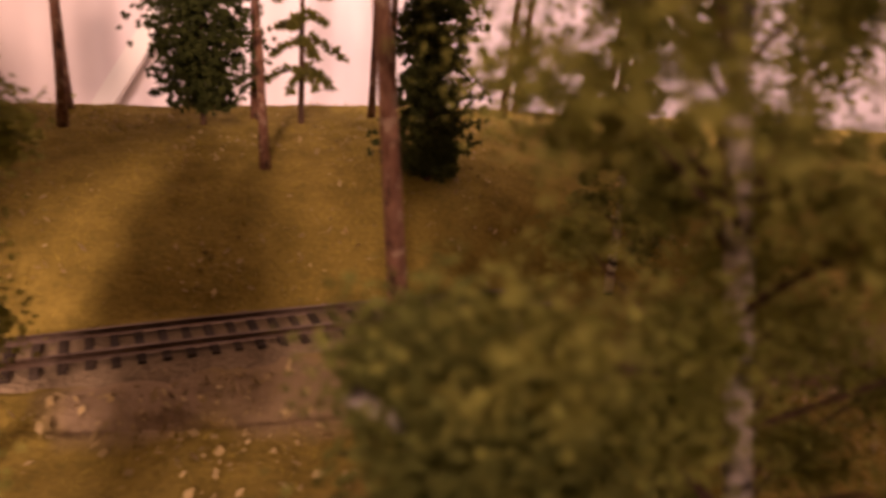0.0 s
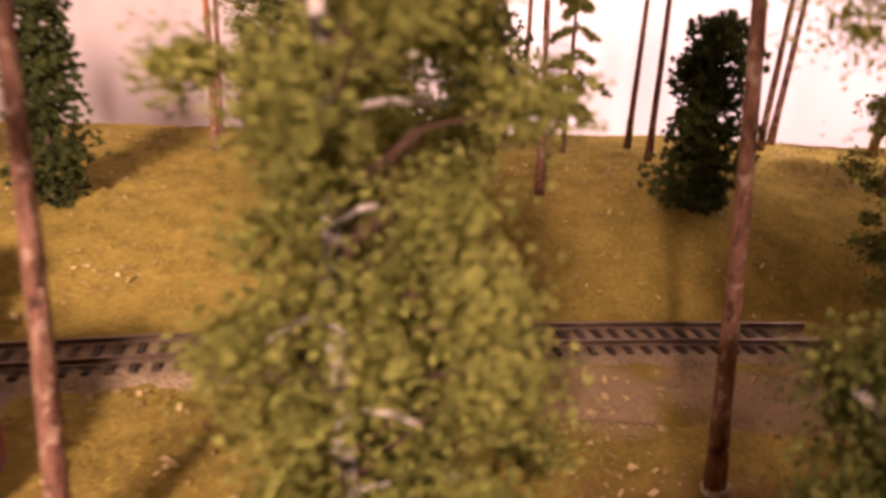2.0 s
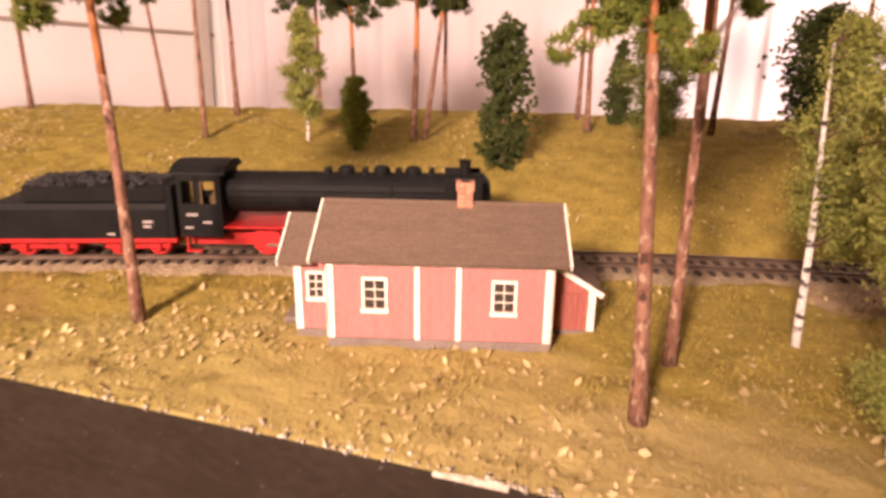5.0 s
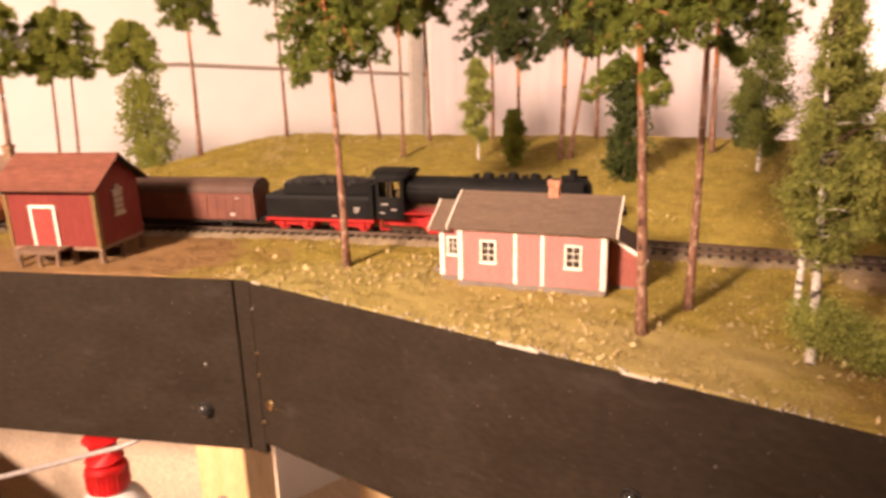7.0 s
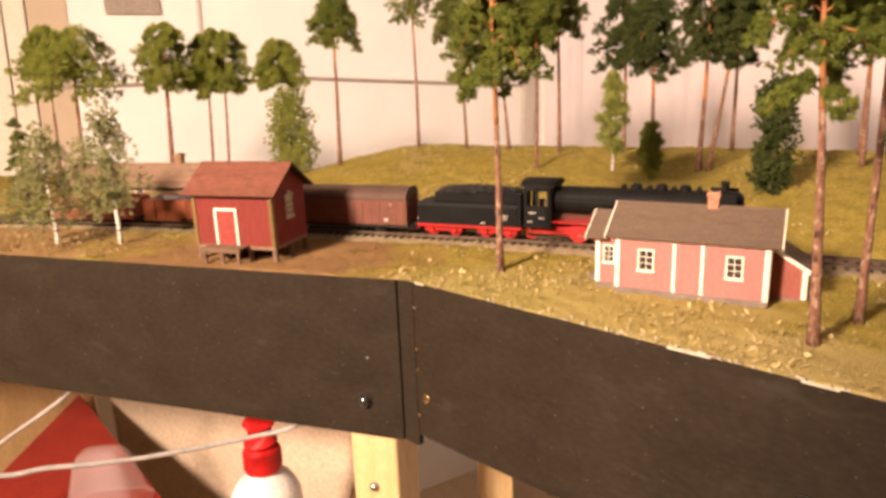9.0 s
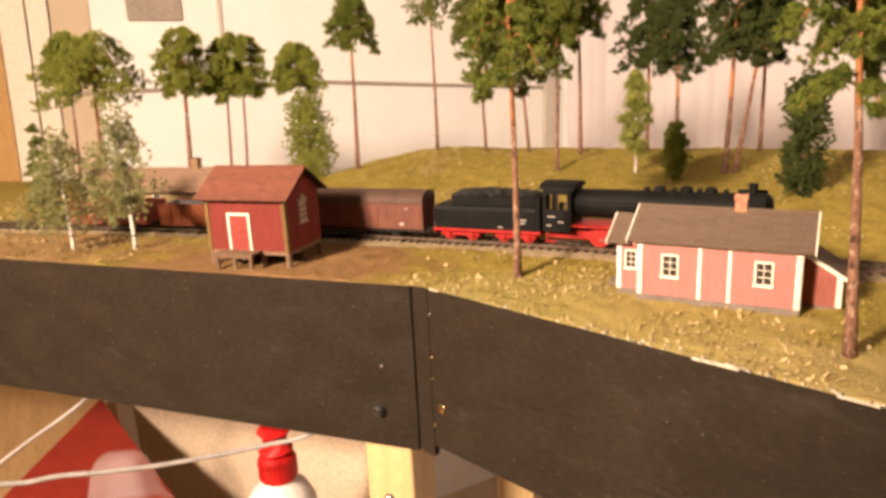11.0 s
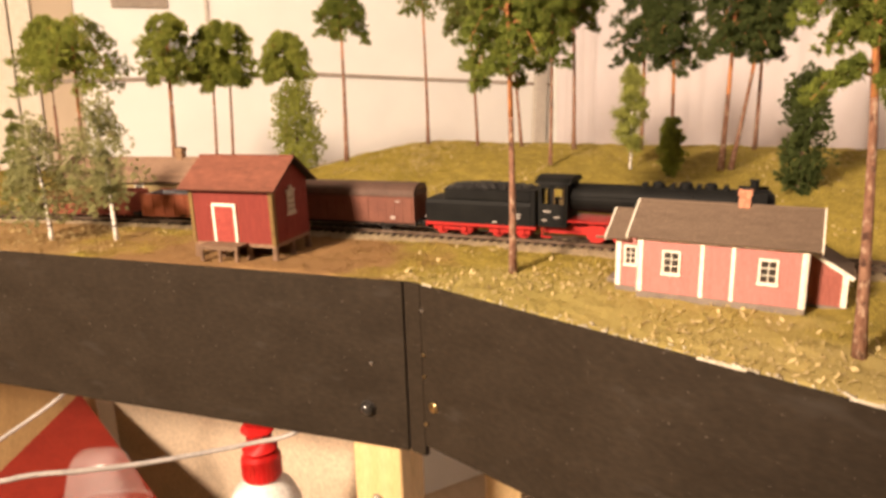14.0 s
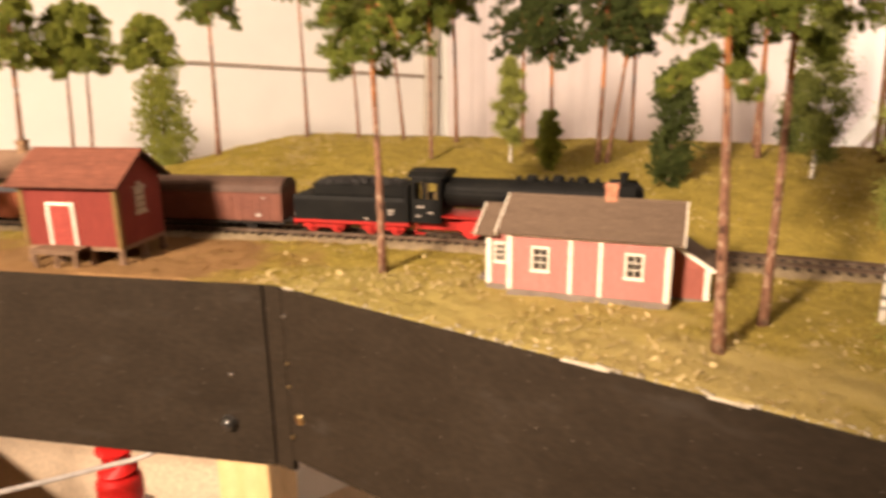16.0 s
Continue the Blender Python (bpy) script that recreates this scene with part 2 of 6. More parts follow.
ROOFRED = mat("red_roof_felt", (0.205, 0.074, 0.046), (0.150, 0.054, 0.035), 0.85, 110, 0.4, 700, vary=0.08)
JOINT = mat("grey_joint_filler", (0.40, 0.34, 0.28), (0.34, 0.29, 0.24), 0.8, 20, 0.1, 200)
PALEJOINT = mat("pale_joint_filler", (0.62, 0.57, 0.50), (0.56, 0.51, 0.45), 0.8, 20, 0.1, 200)
BEIGE = mat("beige_recess_tone", (0.60, 0.49, 0.36), (0.55, 0.45, 0.33), 0.7, 8, 0.0, 14)
OAKDOOR = mat("varnished_door", (0.55, 0.33, 0.13), (0.46, 0.27, 0.10), 0.5, 14, 0.1, 120, stretch=(5, 5, 0.5))
STATIONWALL = mat("ochre_wall_paint", (0.34, 0.25, 0.12), (0.27, 0.20, 0.095), 0.8, 90, 0.25, 500, stretch=(5, 5, 0.5))
PLINTH = mat("grey_plinth", (0.22, 0.18, 0.15), (0.16, 0.13, 0.11), 0.9, 120, 0.4)
BRICK = mat("chimney_brick", (0.55, 0.25, 0.15), (0.44, 0.18, 0.11), 0.9, 300, 0.4, 900, vary=0.2)
TANBRICK = mat("tan_chimney_brick", (0.34, 0.205, 0.115), (0.27, 0.16, 0.09), 0.9, 300, 0.4, 900, vary=0.2)
SOOT = mat("soot_black", (0.03, 0.025, 0.022), (0.05, 0.04, 0.035), 0.9, 300, 0.3)
OCHRE = mat("ochre_corner_board", (0.190, 0.118, 0.038), (0.150, 0.092, 0.032), 0.8, 160, 0.25)
OLDWOOD = mat("weathered_wood", (0.22, 0.135, 0.085), (0.13, 0.08, 0.05), 0.85, 150, 0.4, 600, stretch=(1, 4, 4), vary=0.2)
SHUTTER = mat("whitewashed_shutter", (0.44, 0.38, 0.29), (0.34, 0.29, 0.22), 0.85, 200, 0.2)
WAGON = mat("wagon_brown_paint", (0.165, 0.060, 0.038), (0.13, 0.045, 0.03), 0.62, 70, 0.15, 500, spec=0.35)
WAGONROOF = mat("wagon_roof_paint", (0.100, 0.056, 0.040), (0.078, 0.044, 0.032), 0.7, 70, 0.15, 500)
RUST = mat("rust_red_wagon_paint", (0.30, 0.085, 0.035), (0.24, 0.065, 0.03), 0.65, 80, 0.2, 500, spec=0.3)
REDWAGON = mat("dull_red_wagon_paint", (0.27, 0.06, 0.038), (0.21, 0.045, 0.03), 0.65, 80, 0.2, 500, spec=0.3)
GREYIN = mat("blue_grey_wagon_inside", (0.27, 0.28, 0.30), (0.21, 0.22, 0.24), 0.8, 90, 0.2, 500)
BLACK = mat("black_underframe", (0.009, 0.008, 0.007), (0.016, 0.013, 0.011), 0.75, 120, 0.2, 600)
LOCOBLACK = mat("engine_black", (0.006, 0.006, 0.006), (0.011, 0.011, 0.010), 0.6, 60, 0.1, 500, spec=0.1)
LOCORED = mat("engine_red", (0.44, 0.018, 0.014), (0.34, 0.014, 0.011), 0.45, 90, 0.05, 500, spec=0.4)
LACQUER = mat("black_lacquered_bolt", (0.018, 0.016, 0.014), (0.03, 0.027, 0.024), 0.10, 120, 0.03, 600, spec=0.9)
STEEL = mat("bright_steel", (0.55, 0.52, 0.48), (0.45, 0.42, 0.38), 0.25, 200, 0.03, 900, metal=0.9)
BRASS = mat("brass_screw", (0.42, 0.31, 0.15), (0.20, 0.14, 0.07), 0.3, 300, 0.05, 900, metal=0.9)
PRINT = mat("white_print", (0.42, 0.37, 0.33), (0.34, 0.30, 0.27), 0.7, 200, 0)
COAL = mat("coal", (0.014, 0.013, 0.013), (0.03, 0.028, 0.027), 0.5, 300, 0.8, 700, bump_scale=0.002)
LAMPGLASS = mat("lamp_lens", (0.8, 0.78, 0.7), (0.7, 0.68, 0.6), 0.15, 300, 0, spec=0.6)
CAPRED = mat("red_plastic_cap", (0.58, 0.02, 0.018), (0.52, 0.017, 0.015), 0.35, 60, 0.03, 400, spec=0.45)
BOTTLEWHITE = mat("white_plastic", (0.80, 0.78, 0.74), (0.77, 0.75, 0.70), 0.4, 30, 0.02, 300, spec=0.45)
CABLEGREY = mat("grey_cable_sheath", (0.42, 0.385, 0.36), (0.33, 0.30, 0.28), 0.5, 60, 0.05, 400)
REDBOX = mat("red_card", (0.33, 0.032, 0.018), (0.28, 0.027, 0.016), 0.7, 20, 0.08, 300)
CARD = mat("beige_card", (0.68, 0.54, 0.40), (0.63, 0.50, 0.37), 0.8, 8, 0.05, 200)
DIRT = mat("brown_soil", (0.20, 0.11, 0.055), (0.14, 0.075, 0.04), 0.95, 60, 0.8, 500, bump_scale=0.002)


def clear_film():
    m = mat("clear_plastic_film", (0.88, 0.84, 0.82), (0.84, 0.80, 0.78), 0.12, 6, 0.0, 8, spec=0.5)
    m.node_tree.nodes["Principled BSDF"].inputs["Alpha"].default_value = 0.10
    return m


FILM = clear_film()


def pane_glass():
    m = mat("dark_window_pane", (0.05, 0.042, 0.035), (0.035, 0.03, 0.025), 0.12, 200, 0, spec=0.6)
    return m


PANE = pane_glass()


# ---- the lie of the land ----
def track_y(x):
    if x > 0.12:
        return track_y(0.12) + (x - 0.12) * 0.33 - 0.25 * (x - 0.12) ** 2
    return -0.0405 * x ** 3 - 0.4091 * x * x + 0.4376 * x + 0.2726


def track_slope(x):
    e = 1e-4
    return (track_y(x + e) - track_y(x - e)) / (2 * e)


XS = np.linspace(-1.25, 0.55, 1801)
YS = np.array([track_y(x) for x in XS])
RUN = np.concatenate([[0], np.cumsum(np.hypot(np.diff(XS), np.diff(YS)))])
RUN -= np.interp(-0.4, XS, RUN)


def on_track(s):
    """Place and heading of the track's middle, s metres along it."""
    x = float(np.interp(s, RUN, XS))
    return x, track_y(x), math.atan(track_slope(x))


def gz(x, y):
    """Height of the ground, without its small bumps; works on arrays."""
    x, y = np.asarray(x, dtype=float), np.asarray(y, dtype=float)
    d = np.full(np.broadcast(x, y).shape, 9.0)
    side = np.zeros_like(d)
    for i in range(0, 1801, 20):
        dx, dy = x - XS[i], y - YS[i]
        dist = np.hypot(dx, dy)
        near = dist < d
        h = math.atan(track_slope(XS[i]))
        side = np.where(near, -math.sin(h) * dx + math.cos(h) * dy, side)
        d = np.where(near, dist, d)
    d = np.where(side > 0, d, 0)
    reach = np.clip(0.06 + (-x) * 0.35, 0.055, 0.21)
    rise = 0.060 * (1 - np.exp(-np.clip(d - 0.028, 0, None) / reach))
    along = (x + 0.40) * 0.824 + (y - 0.033) * 0.566
    k = np.clip((along + 0.46) / 0.26, 0, 1)
    return rise * k * k * (3 - 2 * k)


def rumple(x, y):
    n = np.array([noise.noise(Vector((a * 22, b * 22, 0.3))) * 0.0018 + noise.noise(Vector((a * 75, b * 75, 5.1))) * 0.0013 +
                  noise.noise(Vector((a * 240, b * 240, 9.7))) * 0.0006 for a, b in zip(x, y)])
    return n


FRONT = [(-1.16, -0.770), (-0.650, -0.3395), (-0.334, -0.0730), (0.62, 0.1930)]
BACK_U = [0, 1, 1.6, 2, 2.14, 2.3, 2.5, 2.7, 3]
BACK_X = [-1.42, -1.04, -0.86, -0.745, -0.585, -0.425, -0.19, 0.09, 0.62]
BACK_Y = [-0.42, -0.07, 0.11, 0.215, 0.315, 0.43, 0.485, 0.565, 0.62]


def edge_at(line, u):
    """A place along a line of corners, u from 0 to its number of stretches."""
    i = min(int(u), len(line) - 2)
    f = u - i
    return tuple(a + (b - a) * f for a, b in zip(line[i], line[i + 1]))


def ground_sheet():
    cols, rows = [], 190
    for i, k in ((0, 120), (1, 130), (2, 330)):
        cols += [i + j / k for j in range(k)]
    cols.append(3.0)
    fx, fy = np.array([edge_at(FRONT, u) for u in cols]).T
    bx, by = np.interp(cols, BACK_U, BACK_X), np.interp(cols, BACK_U, BACK_Y)
    v = np.linspace(0, 1, rows) ** 1.15
    x = (fx[:, None] + (bx - fx)[:, None] * v).ravel()
    y = (fy[:, None] + (by - fy)[:, None] * v).ravel()
    z = gz(x, y)
    r = rumple(x, y)
    near_track = np.abs(y - np.interp(x, XS, YS)) < 0.02
    z = z + np.where(near_track, r * 0.2 - 0.0012, r)
    # a shallow groove beside the line, shaped to stand in for a shadow's edge
    dy = y - (0.2135 + 0.235 * x)
    shadow_groove = np.exp(-(dy / 0.0035) ** 2) * np.clip((x + 0.085) / 0.02, 0, 1)
    z = z - 0.0042 * shadow_groove
    z = z + 0.0006 * np.exp(-np.tile(v, len(cols)) * 18)
    vv = np.tile(v, len(cols))
    z = np.where(vv < 0.025, np.maximum(z, 0.0004), z)
    z = np.where(vv == 0, 0.0003, z)
    nc = len(cols)
    a = (np.arange(nc - 1)[:, None] * rows + np.arange(rows - 1)).ravel()
    faces = np.stack([a, a + rows, a + rows + 1, a + 1], axis=1)
    return quick("ground", np.stack([x, y, z], axis=1), faces)


def turf_material(m):
    """Dry turf that gives way to brown soil in the goods yard and to pale straw before the cottage."""
    t, n = m.node_tree, m.node_tree.nodes
    p = n["Principled BSDF"]
    base = p.inputs["Base Color"].links[0].from_socket
    co, no = n.new("ShaderNodeTexCoord"), n.new("ShaderNodeTexNoise")
    no.inputs["Scale"].default_value, no.inputs["Detail"].default_value = 26, 6
    t.links.new(co.outputs["Object"], no.inputs["Vector"])
    for spot, size, tint in (((-0.47, -0.15, 0), 0.17, (0.25, 0.145, 0.064)), ((-0.70, -0.36, 0), 0.20, (0.29, 0.185, 0.082)),
                             ((-0.475, 0.085, 0), 0.055, (0.16, 0.08, 0.045)), ((0.06, 0.10, 0), 0.10, (0.165, 0.095, 0.040)),
                             ((-0.20, -0.02, 0), 0.12, (0.35, 0.278, 0.095)), ((-0.08, 0.00, 0), 0.09, (0.37, 0.29, 0.11)), ((-0.29, -0.05, 0), 0.07, (0.34, 0.275, 0.09)),
                             ((-0.05, 0.215, 0), 0.028, (0.33, 0.245, 0.15)), ((-0.01, 0.226, 0), 0.030, (0.33, 0.245, 0.14)),
                             ((0.035, 0.239, 0), 0.030, (0.33, 0.245, 0.14)), ((0.08, 0.252, 0), 0.030, (0.33, 0.245, 0.15)), ((0.12, 0.262, 0), 0.032, (0.31, 0.225, 0.13)), ((0.17, 0.272, 0), 0.034, (0.30, 0.22, 0.13)), ((0.22, 0.284, 0), 0.034, (0.30, 0.22, 0.13))):
        dist, sub, st, mix = (n.new("ShaderNode" + k) for k in ("VectorMath", "Math", "MapRange", "Mix"))
        dist.operation = "DISTANCE"
        dist.inputs[1].default_value = spot
        t.links.new(co.outputs["Object"], dist.inputs[0])
        sub.operation = "MULTIPLY_ADD"
        sub.inputs[1].default_value, sub.inputs[2].default_value = size * 1.3, -size * 0.65
        t.links.new(no.outputs["Fac"], sub.inputs[0])
        add = n.new("ShaderNodeMath")
        t.links.new(dist.outputs["Value"], add.inputs[0])
        t.links.new(sub.outputs["Value"], add.inputs[1])
        st.inputs["From Min"].default_value, st.inputs["From Max"].default_value = size, size * 0.6
        t.links.new(add.outputs["Value"], st.inputs["Value"])
        mix.data_type = "RGBA"
        mix.inputs["B"].default_value = (*tint, 1)
        t.links.new(st.outputs["Result"], mix.inputs["Factor"])
        t.links.new(base, mix.inputs["A"])
        base = mix.outputs["Result"]
    t.links.new(base, p.inputs["Base Color"])


turf_material(TURF)
turf_material(BLADE)
ground = part("ground", ground_sheet(), TURF, smooth=True)
tagged(ground, "dry yellow-green model turf rising to a low hill", "ground", kind="structure")


def board(name, a, b, top, height, thick, label):
    a, b = Vector((*a, 0)), Vector((*b, 0))
    run = (b - a).length
    m = Matrix.Translation(a) @ Matrix.Rotation(math.atan2(b.y - a.y, b.x - a.x), 4, "Z")
    ob = part(name, boxes((0, run, 0, thick, top - height, top), bevel=0.0004), FASCIA, m=m)
    return tagged(ob, label, "fascia board", "front boards of the layout", "structure"), m


board_mid, M_MID = board("fascia_board", (-1.16, -0.771), (-0.3415, -0.0788), 0.0002, 0.129, 0.005, "black-painted plywood front board with screws at its end")
board("fascia_board", (-0.3412, -0.0776), (-0.3277, -0.0727), 0.0000, 0.1288, 0.005, "narrow black corner strip between two front boards")
board_right, M_RIGHT = board("fascia_board", (-0.3275, -0.0725), (0.62, 0.1915), 0.0002, 0.120, 0.005, "black-painted plywood front board with a worn top edge")

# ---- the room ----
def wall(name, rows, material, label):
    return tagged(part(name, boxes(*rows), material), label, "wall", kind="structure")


wall("wall_north", [(-1.62, 2.3, 1.0, 1.12, -1.05, 1.45)], WALL, "plain white wall behind the hanging sheet")
wall("wall_west", [(-1.62, -1.5, -2.3, 1.0, -1.05, 1.45)], WALL, "white painted wall of large panels")
# south and east walls are unseen; their dull tone holds down the bounced fill
wall("wall_south", [(-1.62, 2.3, -2.42, -2.3, -1.05, 1.45)], DULLWALL, "plain brown-grey wall, unseen, kept dull to cut bounced light")
wall("wall_east", [(2.3, 2.42, -2.42, 1.12, -1.05, 1.45)], DULLWALL, "plain brown-grey wall, unseen, kept dull to cut bounced light")
# unseen wall, added to keep the front light off the right foreground
wall("wall_low", [(0.055, 2.3, -0.74, -0.62, -1.05, 1.20)], DULLWALL, "plain unseen wall added to shade the right foreground")
tagged(part("floor", boxes((-1.62, 2.42, -2.42, 1.12, -1.15, -1.05)), FLOORING), "brown boarded floor under the layout", "floor", kind="structure")
tagged(part("ceiling", boxes((-1.62, 2.42, -2.42, 1.12, 1.45, 1.55)), CEIL), "white painted ceiling", "ceiling", kind="structure")


def hanging_sheet():
    x = np.linspace(-1.455, 2.28, 900)
    z = np.linspace(-0.9, 1.35, 24)
    f = np.array([0.009 * noise.noise(Vector((a * 9, 0, 0))) + 0.0065 * noise.noise(Vector((a * 31, 3, 0))) +
                  0.010 * math.exp(-((a + 1.285) / 0.012) ** 2) + 0.008 * math.exp(-((a + 0.232) / 0.008) ** 2) for a in x])
    X, Z = np.meshgrid(x, z, indexing="ij")
    Y = 0.972 - f[:, None] * (0.75 + 0.25 * np.cos(Z * 1.3))
    a = (np.arange(len(x) - 1)[:, None] * len(z) + np.arange(len(z) - 1)).ravel()
    faces = np.stack([a, a + len(z), a + len(z) + 1, a + 1], axis=1)
    return quick("backdrop", np.stack([X.ravel(), Y.ravel(), Z.ravel()], axis=1), faces)


tagged(part("backdrop", hanging_sheet(), SHEET, smooth=True), "pinkish white cotton sheet hanging in soft folds", "sheet", kind="structure")
bm = bmesh.new()
box(bm, -0.02, 0.30, -0.006, 0.006, -0.012, 0.012)
tagged(part("trim", bm, WALL, m=Matrix.Translation((-0.43, 0.945, -0.035)) @ pose(0, 0, 0, 0, -55.5, 0)), "white slanting wooden strip before the sheet", "batten", kind="structure")
# panel joints, corner post and door frame of the west wall; a beige strip stands for a recess
for name, row, tilt, material, label in (
        ("trim", (-1.5, -1.494, -0.30, 0.290, 0.141, 0.149), 0.0, JOINT, "narrow grey panel joint on the wall"),
        ("trim", (-1.5, -1.494, 0.291, 0.985, 0.141, 0.149), -3.8, JOINT, "narrow grey sloping joint on the wall"),
        ("trim", (-1.5, -1.494, 0.054, 0.062, 0.150, 1.40), -2.2, PALEJOINT, "upright panel joint on the wall"),
        ("trim", (-1.5, -1.485, 0.925, 0.965, -1.05, 1.45), -2.2, PALEJOINT, "grey painted narrow post in the room corner"),
        ("trim", (-1.5, -1.4965, -0.262, -0.192, -1.0, 1.2), -2.2, BEIGE, "beige strip standing for the recess beside the door frame"),
        ("door_frame", (-1.5, -1.490, -0.300, -0.264, -1.0, 1.2), -2.2, TRIM, "cream door frame"),
        ("door_frame", (-1.5, -1.484, -0.345, -0.302, -1.05, 1.2), -2.2, TRIM, "cream door frame"),
        ("door_1", (-1.5, -1.495, -0.90, -0.348, -1.05, 1.1), -2.2, OAKDOOR, "yellow-brown wooden door")):
    lean = Matrix.Translation((0, row[2], 0.145)) @ Matrix.Rotation(radians(tilt), 4, "X") @ Matrix.Translation((0, -row[2], -0.145))
    tagged(part(name, boxes(row, bevel=0.0015, m=lean), material), label, "door" if name == "door_1" else "trim", kind="structure")
tagged(part("wall_plate", boxes((-1.5, -1.494, -0.118, -0.012, 0.283, 0.38), bevel=0.002), JOINT), "small grey plate on the white wall", "wall plate")

# ---- the railway ----
track = thing("railway_track", Matrix.Identity(4), "model railway track with dark sleepers on pale gravel", "track")
RT = 0.0062


def ribbon(half_top, half_foot, z_top, z_foot, s0, s1, step=0.006, rough=0.0):
    """A raised strip that follows the track."""
    verts, faces = [], []
    prof = [(-half_foot, z_foot), (-half_top * 1.02, z_top), (-half_top * 0.5, z_top), (half_top * 0.5, z_top), (half_top * 1.02, z_top), (half_foot, z_foot)]
    count = int((s1 - s0) / step)
    for i in range(count + 1):
        x, y, h = on_track(s0 + (s1 - s0) * i / count)
        for k, (a, b) in enumerate(prof):
            j = rough * noise.noise(Vector((x * 300, y * 300, k * 3.3)))
            verts.append((x - math.sin(h) * (a + j * 2), y + math.cos(h) * (a + j * 2), b + j * 0.5))
    for i in range(count):
        for k in range(5):
            a = i * 6 + k
            faces.append((a, a + 6, a + 7, a + 1))
    return verts, faces


part("ballast", quick("ballast", *ribbon(0.0165, 0.027, 0.0024, -0.003, -1.0, 0.55, 0.003, 0.0022)), BALLAST, track, "pale gravel bed")
for side in (-1, 1):
    bm = bmesh.new()
    pts = [on_track(-1.0 + 0.01 * i) for i in range(156)]
    prof = ((-0.0011, 0.0036), (0.0011, 0.0036), (0.0004, 0.0042), (0.0004, 0.0054), (0.0008, RT), (-0.0008, RT), (-0.0004, 0.0054), (-0.0004, 0.0042))
    rings = []
    for x, y, h in pts:
        rings.append([bm.verts.new((x - math.sin(h) * (side * 0.0087 + a), y + math.cos(h) * (side * 0.0087 + a), b)) for a, b in prof])
    for a, b in zip(rings, rings[1:]):
        for k in range(8):
            bm.faces.new((a[k], b[k], b[(k + 1) % 8], a[(k + 1) % 8]))
    part("rail", bm, RAIL, track)
# ---- buildings ----
def frame_of(origin, degrees):
    return Matrix.Translation(origin) @ Matrix.Rotation(radians(degrees), 4, "Z")


def slope_panel(parent, x0, x1, y0, z0, y1, z1, courses, material, name="roof_course", thick=0.0011):
    """Overlapping felt courses from the eave (y0, z0) up to the ridge (y1, z1)."""
    run = math.hypot(y1 - y0, z1 - z0)
    tilt = math.atan2(z1 - z0, y1 - y0)
    step = run / courses
    me = None
    for i in range(courses):
        if me is None:
            bm = boxes((x0, x1, -0.0004, step + 0.0008, -thick, 0))
            me = bpy.data.meshes.new(name)
            bm.to_mesh(me)
            bm.free()
        a = i * step
        part(name, me, material, parent, m=Matrix.Translation((0, y0 + math.cos(tilt) * a, z0 + math.sin(tilt) * a + 0.0005)) @
             Matrix.Rotation(tilt - 0.035, 4, "X"))


def window(parent, x0, x1, z0, z1, y, cols=2, rows=3, rim=0.0011):
    """A framed window of small panes in a wall that faces -y."""
    win = part("window", boxes((x0, x0 + rim, y - 0.0010, y + 0.001, z0, z1), (x1 - rim, x1, y - 0.0010, y + 0.001, z0, z1),
                               (x0 + rim, x1 - rim, y - 0.0010, y + 0.001, z1 - rim, z1),
                               (x0 - 0.0004, x1 + 0.0004, y - 0.0014, y + 0.001, z0 - 0.0006, z0 + rim)), TRIM, parent, "cream window frame with sill")
    ix0, ix1, iz0, iz1 = x0 + rim, x1 - rim, z0 + rim, z1 - rim
    w, h = (ix1 - ix0) / cols, (iz1 - iz0) / rows
    bars = [(ix0 + w * k - 0.0002, ix0 + w * k + 0.0002, y - 0.0005, y + 0.0006, iz0, iz1) for k in range(1, cols)]
    bars += [(ix0, ix1, y - 0.00045, y + 0.0006, iz0 + h * k - 0.0002, iz0 + h * k + 0.0002) for k in range(1, rows)]
    part("glazing_bar", boxes(*bars), TRIM, win)
    for i in range(cols):
        for j in range(rows):
            part("pane", boxes((ix0 + w * i + 0.0002, ix0 + w * (i + 1) - 0.0002, y - 0.0001, y + 0.0004, iz0 + h * j + 0.0002, iz0 + h * (j + 1) - 0.0002)), PANE, win)


def gable_walls(x0, x1, y0, y1, zb, ze, zr):
    bm = bmesh.new()
    ym = (y0 + y1) / 2
    return extrude_profile(bm, [(y0, zb), (y1, zb), (y1, ze), (ym, zr), (y0, ze)], x0, x1)


def chimney(parent, x, y, z0, z1, half=0.0033, material=BRICK):
    ch = part("chimney", boxes((x - half * 0.9, x + half * 0.9, y - half * 0.9, y + half * 0.9, z0, z1 - 0.0002)), SOOT, parent, "small brick chimney with a wider cap")
    rows = max(3, int((z1 - z0) / 0.0016))
    step = (z1 - z0) / rows
    for k in range(rows):
        r = half * (1.18 if k >= rows - 2 else 1.0)
        z = z0 + step * k
        for i in range(2):
            for j in range(2):
                sx = x + (i - 0.5) * r
                sy = y + (j - 0.5) * r
                part("brick", boxes((sx - r / 2 + 0.00012, sx + r / 2 - 0.00012, sy - r / 2 + 0.00012, sy + r / 2 - 0.00012, z + 0.00012, z + step - 0.00012)), material, ch)
    part("flue", boxes((x - half * 0.6, x + half * 0.6, y - half * 0.6, y + half * 0.6, z1, z1 + 0.0006)), SOOT, ch)


